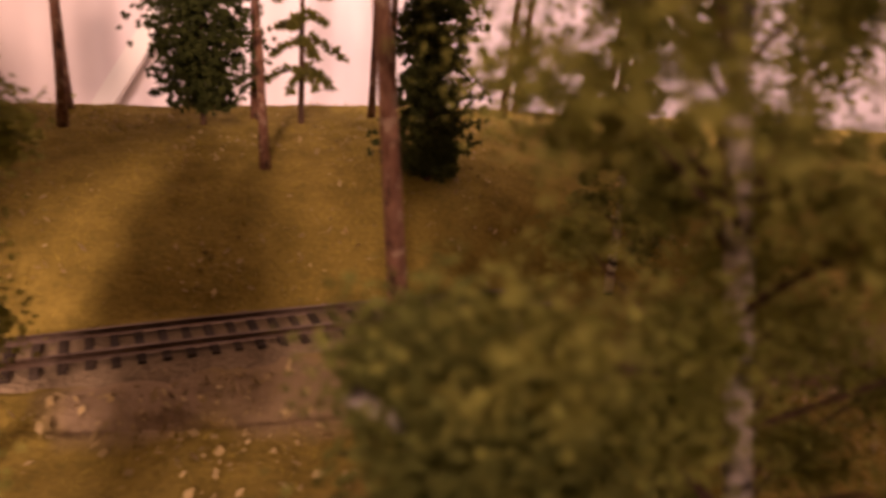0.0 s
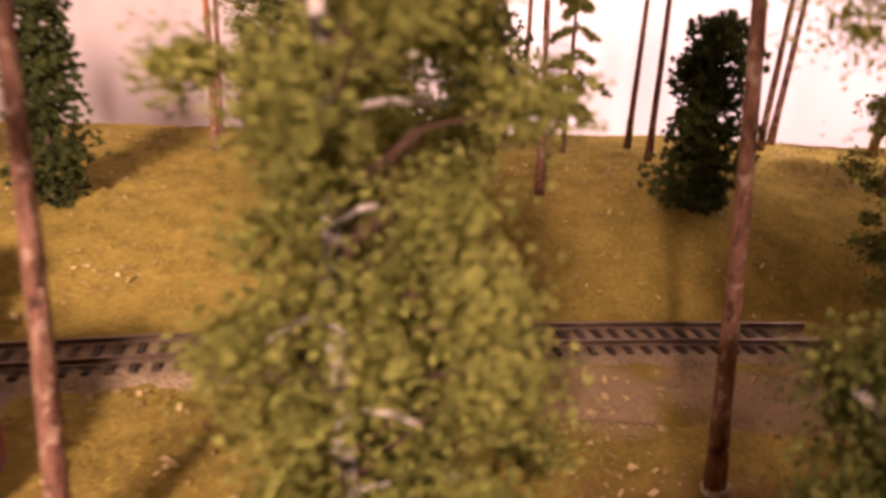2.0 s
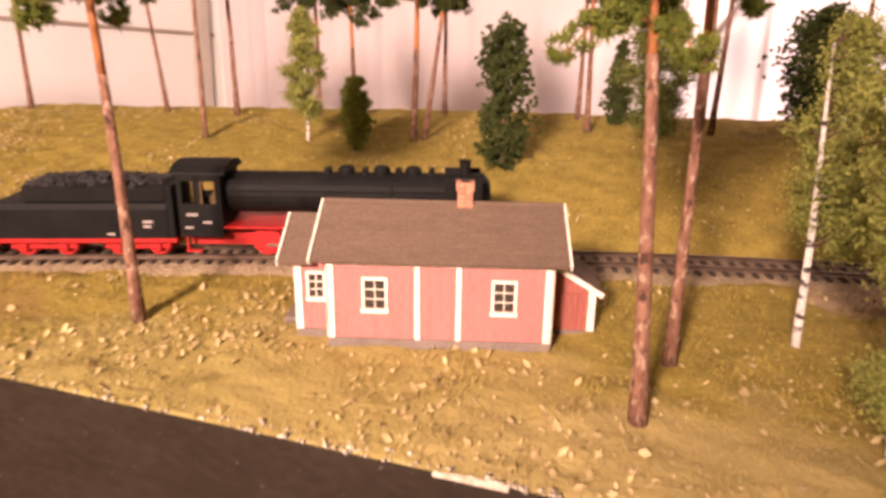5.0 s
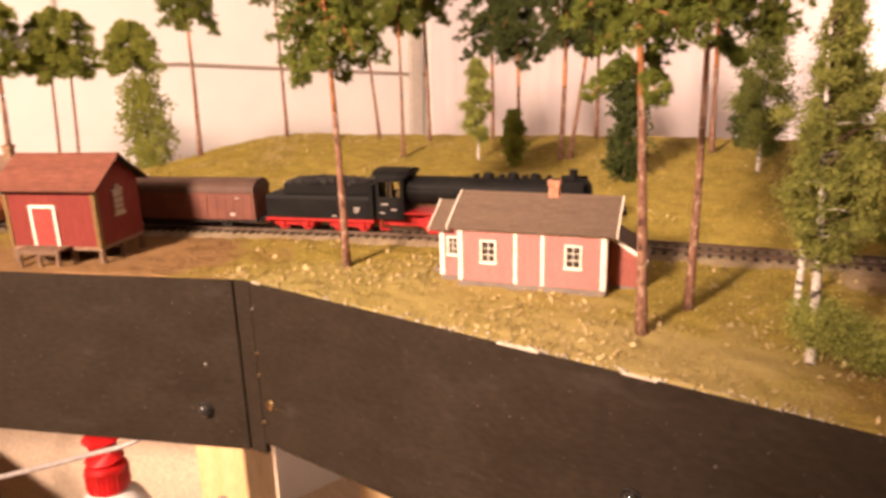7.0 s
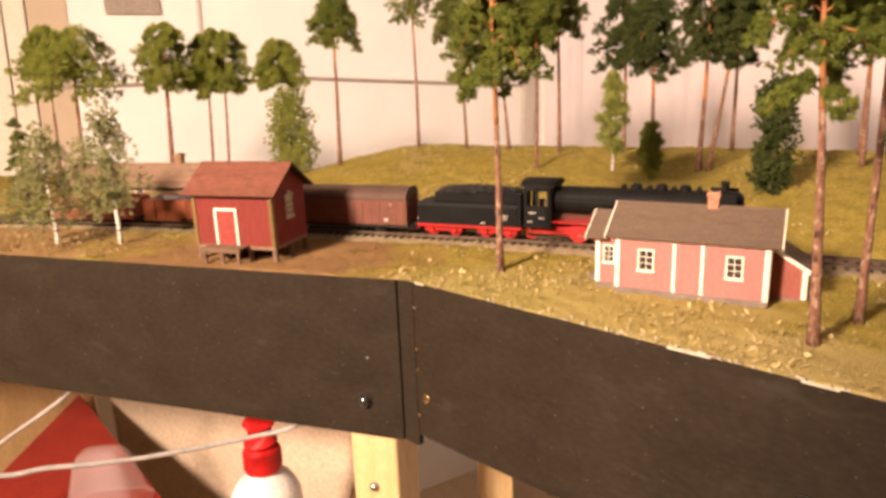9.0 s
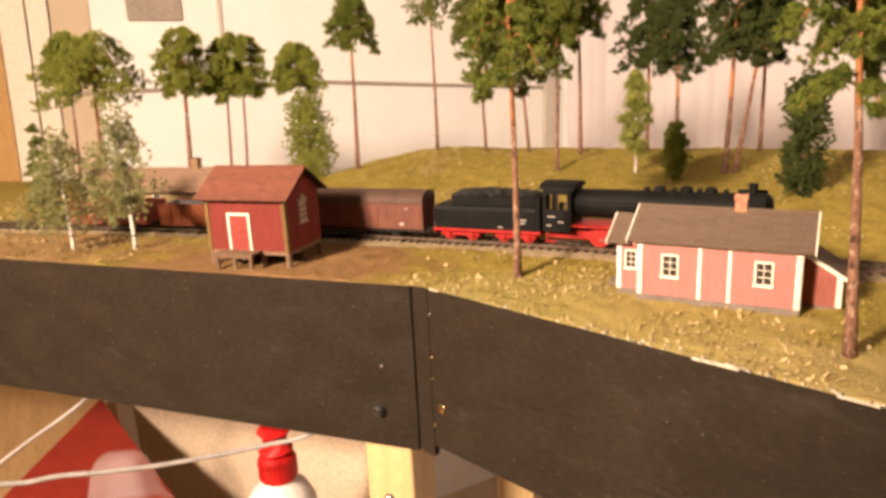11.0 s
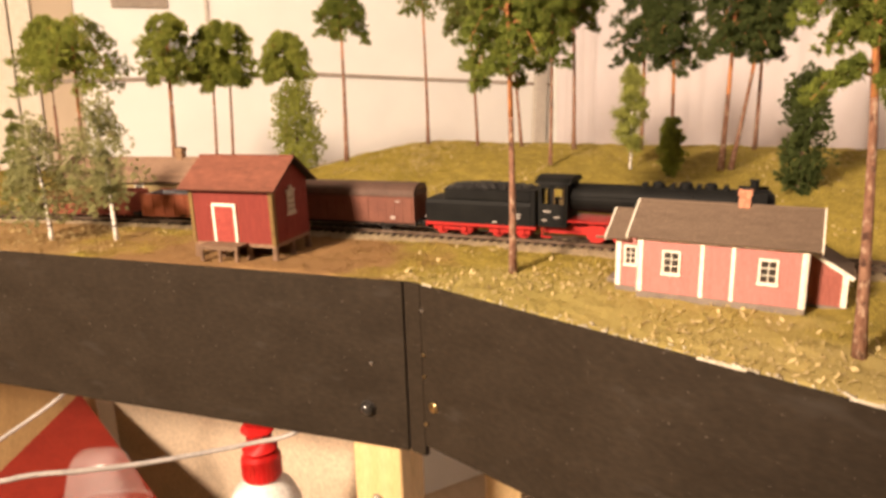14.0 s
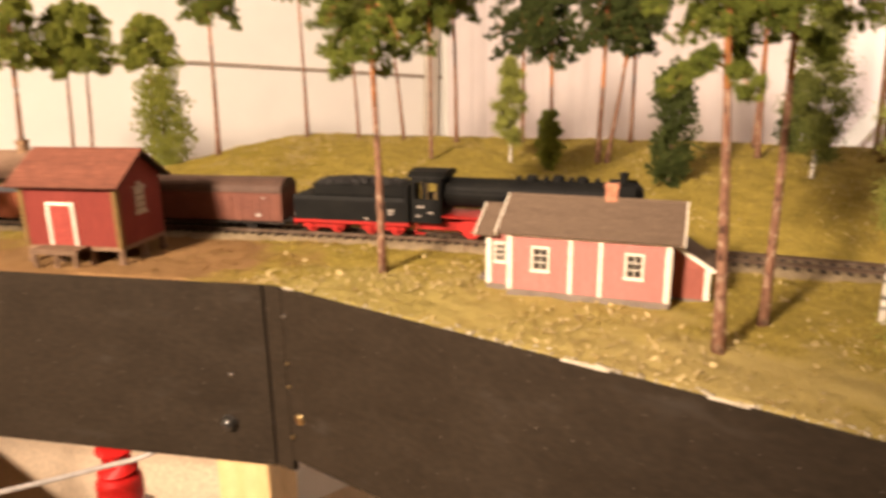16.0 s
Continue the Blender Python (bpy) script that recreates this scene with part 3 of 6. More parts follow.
def house():
    h = thing("cottage", frame_of((-0.2285, 0.0265, 0.0), 31.4), "small pink wooden cottage with cream trim and brown roof", "cottage")
    L, D, E, R = 0.0902, 0.056, 0.0392, 0.0533
    part("plinth", boxes((-0.0008, L + 0.0008, -0.0012, D, -0.003, 0.0034), bevel=0.0003), PLINTH, h, "grey stone plinth")
    part("wall", gable_walls(0, L, 0, D, 0.0034, E, R), PINK, h, "pink painted board walls")
    t = -0.0009
    for a, b in ((-0.0006, 0.0024), (0.0352, 0.0374), (0.0520, 0.0541), (0.0876, L + 0.0006)):
        part("corner_board", boxes((a, b, t, 0.0004, 0.0034, 0.0374)), TRIM, h)
    part("corner_board", boxes((-0.0008, 0.0002, t, 0.0018, 0.0034, 0.0374)), TRIM, h)
    part("corner_board", boxes((L - 0.0002, L + 0.0008, t, 0.0018, 0.0034, 0.0374)), TRIM, h)
    part("frieze_board", boxes((-0.0006, L + 0.0006, t - 0.0001, 0.0004, 0.0354, 0.0384)), TRIM, h)
    dent = boxes(*[(0.001 + k * 0.0022, 0.002 + k * 0.0022, -0.0022, -0.0010, 0.0378, 0.0390) for k in range(40)])
    part("eave_blocks", dent, TRIM, h)
    # faint upright cover strips of the boarding
    for k in range(26):
        x = 0.003 + k * 0.0034
        if not any(a - 0.0006 < x < b + 0.0006 for a, b in ((0.014, 0.0243), (0.066, 0.0765), (0.0352, 0.0374), (0.052, 0.0541), (0.0876, 0.1))):
            part("cover_strip", boxes((x, x + 0.0003, -0.00006, 0.0002, 0.0036, 0.0372)), PINK, h)
    window(h, 0.0138, 0.0243, 0.0155, 0.0302, 0.0)
    window(h, 0.0662, 0.0765, 0.0155, 0.0302, 0.0)
    roof = part("roof", extrude_profile(bmesh.new(), [(-0.0035, E - 0.0022), (-0.0035, E - 0.0012), (D / 2, R + 0.0012), (D + 0.0035, E - 0.0012), (D + 0.0035, E - 0.0022), (D / 2, R)], -0.0062, L + 0.0062), ROOFGREY, h, "brown felt roof in long courses")
    slope_panel(roof, -0.0062, L + 0.0062, -0.0042, E - 0.0016, D / 2, R + 0.0012, 12, ROOFGREY)
    slope_panel(roof, -(L + 0.0062), 0.0062, -(D + 0.0042), E - 0.0016, -D / 2, R + 0.0012, 12, ROOFGREY)
    for k in roof.children[12:]:
        k.matrix_basis = Matrix.Rotation(math.pi, 4, "Z") @ k.matrix_basis
    tilt = math.atan2(R - E + 0.0028, D / 2 + 0.0042)
    run = math.hypot(R - E + 0.0028, D / 2 + 0.0042)
    for x in (-0.0071, L + 0.0062):
        part("barge_board", boxes((x, x + 0.0009, 0, run, -0.0016, 0.0012), m=Matrix.Translation((0, -0.0042, E - 0.0016)) @ Matrix.Rotation(tilt, 4, "X")), TRIM, h)
    part("ridge_cap", boxes((-0.0062, L + 0.0062, D / 2 - 0.0012, D / 2 + 0.0012, R + 0.0008, R + 0.0022), bevel=0.0004), ROOFGREY, h)
    chimney(h, 0.0545, D / 2, R - 0.003, R + 0.0108)
    # lower wing on one gable end
    x0, y0, y1, we, wr = -0.0150, 0.0085, 0.0475, 0.0358, 0.0470
    part("wing_wall", gable_walls(x0, -0.0001, y0, y1, 0.0030, we, wr), PINK, h, "pink wall of the lower wing")
    part("wing_plinth", boxes((x0 - 0.0006, 0, y0 - 0.001, y1, -0.003, 0.0030)), PLINTH, h)
    part("corner_board", boxes((x0 - 0.0008, x0 + 0.0022, y0 - 0.0009, y0 + 0.001, 0.0030, 0.0330)), TRIM, h)
    window(h, x0 + 0.0042, x0 + 0.0122, 0.0165, 0.0290, y0, 2, 3, 0.0010)
    wroof = part("wing_roof", extrude_profile(bmesh.new(), [(y0 - 0.005, we - 0.0022), (y0 - 0.005, we - 0.0012), (0.028, wr + 0.0010), (y1 + 0.005, we - 0.0012), (y1 + 0.005, we - 0.0022), (0.028, wr)], x0 - 0.006, -0.0072), ROOFGREY, h, "brown felt roof of the wing")
    slope_panel(wroof, x0 - 0.006, -0.0072, y0 - 0.0058, we - 0.0018, 0.028, wr + 0.0010, 8, ROOFGREY)
    tilt, run = math.atan2(wr - we + 0.0028, 0.028 - y0 + 0.0058), math.hypot(wr - we + 0.0028, 0.028 - y0 + 0.0058)
    part("barge_board", boxes((x0 - 0.0068, x0 - 0.006, 0, run, -0.0016, 0.0012), m=Matrix.Translation((0, y0 - 0.0058, we - 0.0018)) @ Matrix.Rotation(tilt, 4, "X")), TRIM, h)
    part("doorstep", boxes((x0 - 0.009, x0 - 0.001, 0.018, 0.034, -0.002, 0.0035), bevel=0.0003), PLINTH, h)
    # lean-to shed on the other gable end
    s0, s1, sy0, sy1 = L + 0.0009, 0.1105, 0.0175, 0.046
    part("lean_to_wall", extrude_profile(bmesh.new(), [(s0, 0.0016), (s1, 0.0016), (s1, 0.0205), (s0, 0.0325)], sy0, sy1, "y"), LEANRED, h, "darker red boarded lean-to")
    part("lean_to_plinth", boxes((s0, s1 + 0.0004, sy0 - 0.0006, sy1, -0.003, 0.0016)), PLINTH, h)
    for k in range(5):
        part("door_board", boxes((s0 + 0.0045 + k * 0.0021, s0 + 0.0064 + k * 0.0021, sy0 - 0.0005, sy0 + 0.0003, 0.002, 0.0190)), LEANRED, h)
    part("corner_board", boxes((s1 - 0.0022, s1 + 0.0008, sy0 - 0.0009, sy0 + 0.0016, 0.0016, 0.0207)), TRIM, h)
    slope = math.atan2(0.0325 - 0.0205, s1 - s0)
    part("lean_to_roof", boxes((-0.0035, 0.0262, sy0 - 0.004, sy1 + 0.003, 0, 0.0012), m=Matrix.Translation((s0, 0, 0.0330)) @ Matrix.Rotation(slope, 4, "Y")), ROOFGREY, h, "brown felt lean-to roof")
    part("barge_board", boxes((-0.002, 0.0262, sy0 - 0.0048, sy0 - 0.004, -0.0009, 0.0013), m=Matrix.Translation((s0, 0, 0.0330)) @ Matrix.Rotation(slope, 4, "Y")), TRIM, h)


house()


def goods_shed():
    h = thing("goods_shed", frame_of((-0.5025, -0.1815, 0.0), 41.0), "red wooden goods shed on posts with a red roof", "goods shed")
    L, D, F, E, R = 0.0745, 0.052, 0.0125, 0.0576, 0.0757
    part("wall", gable_walls(0, L, 0, D, F, E, R), SHEDRED, h, "red boarded walls")
    for k in range(24):
        x = 0.002 + k * 0.0031
        if not 0.0205 < x < 0.0415:
            part("cover_strip", boxes((x, x + 0.0004, -0.00015, 0.0002, F, E - 0.0005)), SHEDRED, h)
    for k in range(16):
        y = 0.002 + k * 0.0031
        if not 0.0200 < y < 0.0315:
            part("cover_strip", boxes((L - 0.0002, L + 0.00015, y, y + 0.0004, F, E + (0.5 - abs(y / D - 0.5)) * 2 * (R - E) - 0.002)), SHEDRED, h)
    for x in (-0.0006, L - 0.0026):
        part("corner_board", boxes((x, x + 0.0032, -0.0009, 0.0006, F - 0.001, E)), OCHRE, h, "ochre corner board")
    part("corner_board", boxes((L - 0.0002, L + 0.0009, -0.0009, 0.0026, F - 0.001, E)), OCHRE, h)
    part("sill_beam", boxes((0, L, 0.0002, D, F - 0.003, F)), OLDWOOD, h)
    door = part("door", boxes((0.0222, 0.0398, -0.0005, 0.0003, F + 0.0005, 0.0415)), DOORRED, h, "red plank door with herringbone boards")
    for k in range(10):
        a = F + 0.002 + k * 0.0029
        for sgn, x in ((1, 0.0266), (-1, 0.0354)):
            part("door_board", boxes((-0.0044, 0.0044, -0.0009, -0.0004, -0.0010, 0.0010), m=Matrix.Translation((x, 0, a)) @ Matrix.Rotation(sgn * 0.12, 4, "Y")), DOORRED, door)
    for row in ((0.0203, 0.0222, -0.0013, 0.0003, F, 0.0434), (0.0398, 0.0417, -0.0013, 0.0003, F, 0.0434), (0.0222, 0.0398, -0.0013, 0.0003, 0.0415, 0.0434)):
        part("door_frame", boxes(row), TRIM, h)
    # loading stage before the door
    for k in range(6):
        part("platform_plank", boxes((0.0150, 0.0500, -0.0150 + k * 0.0024, -0.0150 + k * 0.0024 + 0.0021, 0.0118, 0.0132)), OLDWOOD, h)
    part("platform_beam", boxes((0.0150, 0.0500, -0.0148, -0.0128, 0.0098, 0.0117)), OLDWOOD, h)
    for x in (0.0165, 0.0330, 0.0480):
        part("platform_post", tube(bmesh.new(), [(x, -0.0135, -0.002), (x, -0.0135, 0.0098)], [0.0017, 0.0014], 8), OLDWOOD, h)
    for x in (0.0015, 0.026, 0.050, L - 0.0015):
        for y in (0.0015, D / 2, D - 0.0015):
            part("foundation_post", tube(bmesh.new(), [(x, y, -0.002), (x, y, 0.0018), (x, y, 0.0019), (x, y, F - 0.003)], [0.0031, 0.0029, 0.0024, 0.0022], 8), OLDWOOD, h)
    # shuttered opening in the gable
    sh = part("shutter", boxes((L - 0.0002, L + 0.0008, 0.0205, 0.0310, 0.0330, 0.0500)), SHUTTER, h, "whitewashed gable shutter with shaped frame")
    for row in ((0.0192, 0.0323, 0.0314, 0.0332), (0.0192, 0.0323, 0.0498, 0.0516), (0.0235, 0.0280, 0.0516, 0.0545)):
        part("shutter_board", boxes((L - 0.0001, L + 0.0012, *row)), SHUTTER, sh)
    for k in range(3):
        part("shutter_rail", boxes((L + 0.0008, L + 0.0012, 0.0212, 0.0303, 0.0358 + k * 0.0045, 0.0366 + k * 0.0045)), OLDWOOD, sh)
    roof = part("roof", extrude_profile(bmesh.new(), [(-0.006, E - 0.0035), (-0.006, E - 0.0022), (D / 2, R + 0.0016), (D + 0.006, E - 0.0022), (D + 0.006, E - 0.0035), (D / 2, R)], -0.0062, L + 0.0065), SOOT, h, "red felt roof")
    slope_panel(roof, -0.0062, L + 0.0065, -0.0066, E - 0.0026, D / 2, R + 0.0018, 9, ROOFRED)
    slope_panel(roof, -(L + 0.0065), 0.0062, -(D + 0.0066), E - 0.0026, -D / 2, R + 0.0018, 9, ROOFRED)
    for k in roof.children[9:]:
        k.matrix_basis = Matrix.Rotation(math.pi, 4, "Z") @ k.matrix_basis
    part("ridge_cap", boxes((-0.0062, L + 0.0065, D / 2 - 0.0013, D / 2 + 0.0013, R + 0.0016, R + 0.0027), bevel=0.0004), ROOFRED, h)


goods_shed()


def station():
    x, y, hd = on_track(-0.515)
    h = thing("station_building", Matrix.Translation((x - 0.061 * math.sin(hd), y + 0.061 * math.cos(hd), 0)) @ Matrix.Rotation(hd, 4, "Z"), "long wooden building with a light brown roof behind the train", "building")
    L, D, E, R = 0.20, 0.05, 0.036, 0.0535
    part("wall", gable_walls(0, L, 0, D, 0, E, R), STATIONWALL, h, "ochre boarded walls")
    tan = mat("tan_roof_felt", (0.26, 0.165, 0.11), (0.21, 0.13, 0.088), 0.85, 100, 0.3, 700, vary=0.1)
    roof = part("roof", extrude_profile(bmesh.new(), [(-0.008, E - 0.005), (-0.008, E - 0.0035), (D / 2, R + 0.0012), (D + 0.008, E - 0.0035), (D + 0.008, E - 0.005), (D / 2, R)], -0.006, L + 0.006), tan, h, "light brown felt roof")
    slope_panel(roof, -0.006, L + 0.006, -0.0086, E - 0.004, D / 2, R + 0.0012, 8, tan)
    chimney(h, 0.141, D / 2, R - 0.003, R + 0.012, 0.004, TANBRICK)
    for k in range(3):
        window(h, 0.02 + k * 0.038, 0.031 + k * 0.038, 0.014, 0.029, 0.0)


station()


# ---- rolling stock ----
def wheelset(parent, x, r, material, z0=RT):
    ax = part("axle", tube(bmesh.new(), [(x, -0.0085, z0 + r), (x, 0.0085, z0 + r)], 0.0009, 6), BLACK, parent)
    for y in (-0.0082, 0.0082):
        s = 1 if y > 0 else -1
        part("wheel", tube(bmesh.new(), [(x, y - s * 0.0018, z0 + r), (x, y - s * 0.0012, z0 + r), (x, y - s * 0.0011, z0 + r), (x, y + s * 0.0012, z0 + r)],
                           [r + 0.0009, r + 0.0009, r, r * 0.98], 20), material, ax)


def buffers(parent, x, sgn, z):
    for y in (-0.0100, 0.0100):
        part("buffer", tube(bmesh.new(), [(x, y, z), (x + sgn * 0.0040, y, z), (x + sgn * 0.0041, y, z), (x + sgn * 0.0062, y, z), (x + sgn * 0.0063, y, z), (x + sgn * 0.0070, y, z)],
                            [0.0014, 0.0014, 0.0009, 0.0009, 0.0027, 0.0025], 12), BLACK, parent)
    part("coupling", boxes((min(x, x + sgn * 0.0088), max(x, x + sgn * 0.0088), -0.0022, 0.0022, z - 0.0045, z - 0.0030)), BLACK, parent)


def axle_guard(parent, x, y, r):
    part("axle_guard", boxes((x - 0.0048, x + 0.0048, y - 0.0005, y + 0.0005, RT + r - 0.0006, RT + r + 0.0012), (x - 0.0019, x + 0.0019, y - 0.0010, y + 0.0010, RT + r - 0.0018, RT + r + 0.0018),
                             (x - 0.0036, x - 0.0028, y - 0.0004, y + 0.0004, RT + r, RT + r + 0.0055), (x + 0.0028, x + 0.0036, y - 0.0004, y + 0.0004, RT + r, RT + r + 0.0055)), BLACK, parent)


def stand(s):
    x, y, h = on_track(s)
    return Matrix.Translation((x, y, 0)) @ Matrix.Rotation(h, 4, "Z")


def boxcar(s):
    w = thing("boxcar", stand(s), "long brown sliding-wall boxcar with an arched roof", "freight wagon", "freight train")
    H, W = 0.0815, 0.0158
    zb, ze = RT + 0.0078, RT + 0.0300
    arch = [(-W, ze), (-W * 0.985, ze + 0.0022), (-W * 0.90, ze + 0.0052), (-W * 0.72, ze + 0.0078), (-W * 0.40, ze + 0.0097), (0, ze + 0.0104)]
    arch += [(-a, b) for a, b in arch[-2::-1]]
    part("body", boxes((-H, H, -W + 0.0005, W - 0.0005, zb, ze)), WAGON, w, "brown steel body")
    part("roof", extrude_profile(bmesh.new(), [(a, b + 0.0004) for a, b in arch], -H - 0.0002, H + 0.0002), WAGONROOF, w, "arched brown roof")
    for sgn in (-1, 1):
        y = sgn * (W - 0.0005)
        for k in range(4):
            x0 = -H + 0.001 + k * (2 * H - 0.002) / 4
            x1 = x0 + (2 * H - 0.002) / 4 - 0.0012
            wall_part = part("side_panel", boxes((x0, x1, min(y, y + sgn * 0.0006), max(y, y + sgn * 0.0006), zb + 0.0006, ze - 0.0008), bevel=0.0002), WAGON, w)
            for j in range(1, 5):
                xr = x0 + (x1 - x0) * j / 5
                part("rib", boxes((xr - 0.0003, xr + 0.0003, min(y + sgn * 0.0006, y + sgn * 0.0009), max(y + sgn * 0.0006, y + sgn * 0.0009), zb + 0.0012, ze - 0.0014)), WAGON, wall_part)
        for x0, x1, z0, z1 in ((-0.0745, -0.0700, 0.0090, 0.0125), (0.060, 0.064, 0.0035, 0.0062), (0.0655, 0.0685, 0.0180, 0.0190), (-0.0660, -0.0625, 0.0180, 0.0190), (-0.0600, -0.0560, 0.0180, 0.0188)):
            part("print_bar", boxes((x0, x1, min(y + sgn * 0.0010, y + sgn * 0.0011), max(y + sgn * 0.0010, y + sgn * 0.0011), zb + z0, zb + z1)), PRINT, w)
        part("sole_bar", boxes((-H, H, min(sgn * 0.0130, sgn * 0.0142), max(sgn * 0.0130, sgn * 0.0142), zb - 0.0022, zb)), BLACK, w)
        part("step", boxes((-0.02, 0.02, min(sgn * 0.0132, sgn * 0.0150), max(sgn * 0.0132, sgn * 0.0150), zb - 0.0050, zb - 0.0044)), BLACK, w)
        for x in (-0.052, 0.052):
            axle_guard(w, x, sgn * 0.0112, 0.0055)
    for x in (-0.052, 0.052):
        wheelset(w, x, 0.0055, BLACK)
    for x, sgn in ((-H, -1), (H, 1)):
        part("buffer_beam", boxes((min(x, x + sgn * 0.0012), max(x, x + sgn * 0.0012), -0.0145, 0.0145, zb - 0.0024, zb + 0.0012)), BLACK, w)
        for k in (-0.0095, -0.0032, 0.0032, 0.0095):
            part("end_rib", boxes((min(x, x + sgn * 0.0008), max(x, x + sgn * 0.0008), k - 0.0005, k + 0.0005, zb + 0.0012, ze + 0.005)), WAGON, w)
        buffers(w, x + sgn * 0.0012, sgn, zb - 0.0006)
    part("brake_gear", boxes((-0.030, 0.026, -0.004, 0.004, RT + 0.0030, RT + 0.0060), (0.030, 0.040, -0.009, 0.006, RT + 0.0028, RT + 0.0072)), BLACK, w)


def open_wagon(s, outer, inner, label, load):
    w = thing("open_wagon", stand(s), label, "freight wagon", "freight train")
    H, W, zb, zt = 0.0505, 0.0158, RT + 0.0072, RT + 0.0252
    t = 0.0010
    part("floor", boxes((-H, H, -W, W, zb - 0.0006, zb + 0.0006)), outer, w)
    for y0, y1, yi in ((-W, -W + t, -W + t), (W - t, W, W - t)):
        part("side", boxes((-H, H, y0, y1, zb + 0.0006, zt)), outer, w)
        part("lining", boxes((-H + t, H - t, min(yi, yi + (0.0003 if yi < 0 else -0.0003)), max(yi, yi + (0.0003 if yi < 0 else -0.0003)), zb + 0.0008, zt - 0.0003)), inner, w)
    for x0, x1 in ((-H, -H + t), (H - t, H)):
        part("end", boxes((x0, x1, -W + t, W - t, zb + 0.0006, zt)), outer, w)
        xi = x1 if x0 < 0 else x0
        part("lining", boxes((min(xi, xi + (0.0003 if x0 < 0 else -0.0003)), max(xi, xi + (0.0003 if x0 < 0 else -0.0003)), -W + t, W - t, zb + 0.0008, zt - 0.0003)), inner, w)
    part("inside_floor", boxes((-H + t, H - t, -W + t, W - t, zb + 0.0008, zb + load)), inner, w, "grey load floor")
    part("top_rail", boxes((-H - 0.0003, H + 0.0003, -W - 0.0005, -W + t + 0.0002, zt, zt + 0.0009), (-H - 0.0003, H + 0.0003, W - t - 0.0002, W + 0.0005, zt, zt + 0.0009)), outer, w)
    for sgn in (-1, 1):
        y = sgn * W
        for k in range(9):
            x = -H + 0.0012 + k * (2 * H - 0.0024) / 8
            if k == 4:
                continue
            part("stanchion", boxes((x - 0.0007, x + 0.0007, min(y, y + sgn * 0.0010), max(y, y + sgn * 0.0010), zb - 0.0012, zt)), outer, w)
        for k in range(1, 6):
            z = zb + k * (zt - zb) / 6
            part("plank_joint", boxes((-H, H, min(y, y + sgn * 0.0002), max(y, y + sgn * 0.0002), z - 0.0002, z + 0.0002)), outer, w)
        door = part("door", boxes((-0.0085, -0.0002, min(y, y + sgn * 0.0006), max(y, y + sgn * 0.0006), zb + 0.001, zt - 0.0006), (0.0002, 0.0085, min(y, y + sgn * 0.0006), max(y, y + sgn * 0.0006), zb + 0.001, zt - 0.0006)), outer, w)
        part("door_bar", boxes((-0.0006, 0.0006, min(y, y + sgn * 0.0012), max(y, y + sgn * 0.0012), zb, zt - 0.002)), outer, door)
        for d in (-1, 1):
            part("brace", boxes((-0.0098, 0.0098, min(y, y + sgn * 0.0008), max(y, y + sgn * 0.0008), -0.0006, 0.0006), m=Matrix.Translation((d * 0.0235, 0, zb + 0.009)) @ Matrix.Rotation(d * 0.98, 4, "Y")), outer, w)
        part("sole_bar", boxes((-H, H, min(sgn * 0.0130, sgn * 0.0142), max(sgn * 0.0130, sgn * 0.0142), zb - 0.0034, zb - 0.0007)), outer, w)
        for x0 in (-0.0085, 0.0015):
            part("print_bar", boxes((x0, x0 + 0.0070, min(sgn * 0.0142, sgn * 0.0144), max(sgn * 0.0142, sgn * 0.0144), zb - 0.0028, zb - 0.0010)), BLACK, w)
        for x in (-0.032, 0.032):
            axle_guard(w, x, sgn * 0.0112, 0.0055)
    for x in (-0.032, 0.032):
        wheelset(w, x, 0.0055, BLACK)
    for x, sgn in ((-H, -1), (H, 1)):
        part("buffer_beam", boxes((min(x, x + sgn * 0.0012), max(x, x + sgn * 0.0012), -0.0145, 0.0145, zb - 0.0034, zb)), outer, w)
        buffers(w, x + sgn * 0.0012, sgn, zb - 0.0018)
    part("brake_gear", boxes((-0.018, 0.018, -0.0035, 0.0035, RT + 0.0026, RT + 0.0050)), BLACK, w)


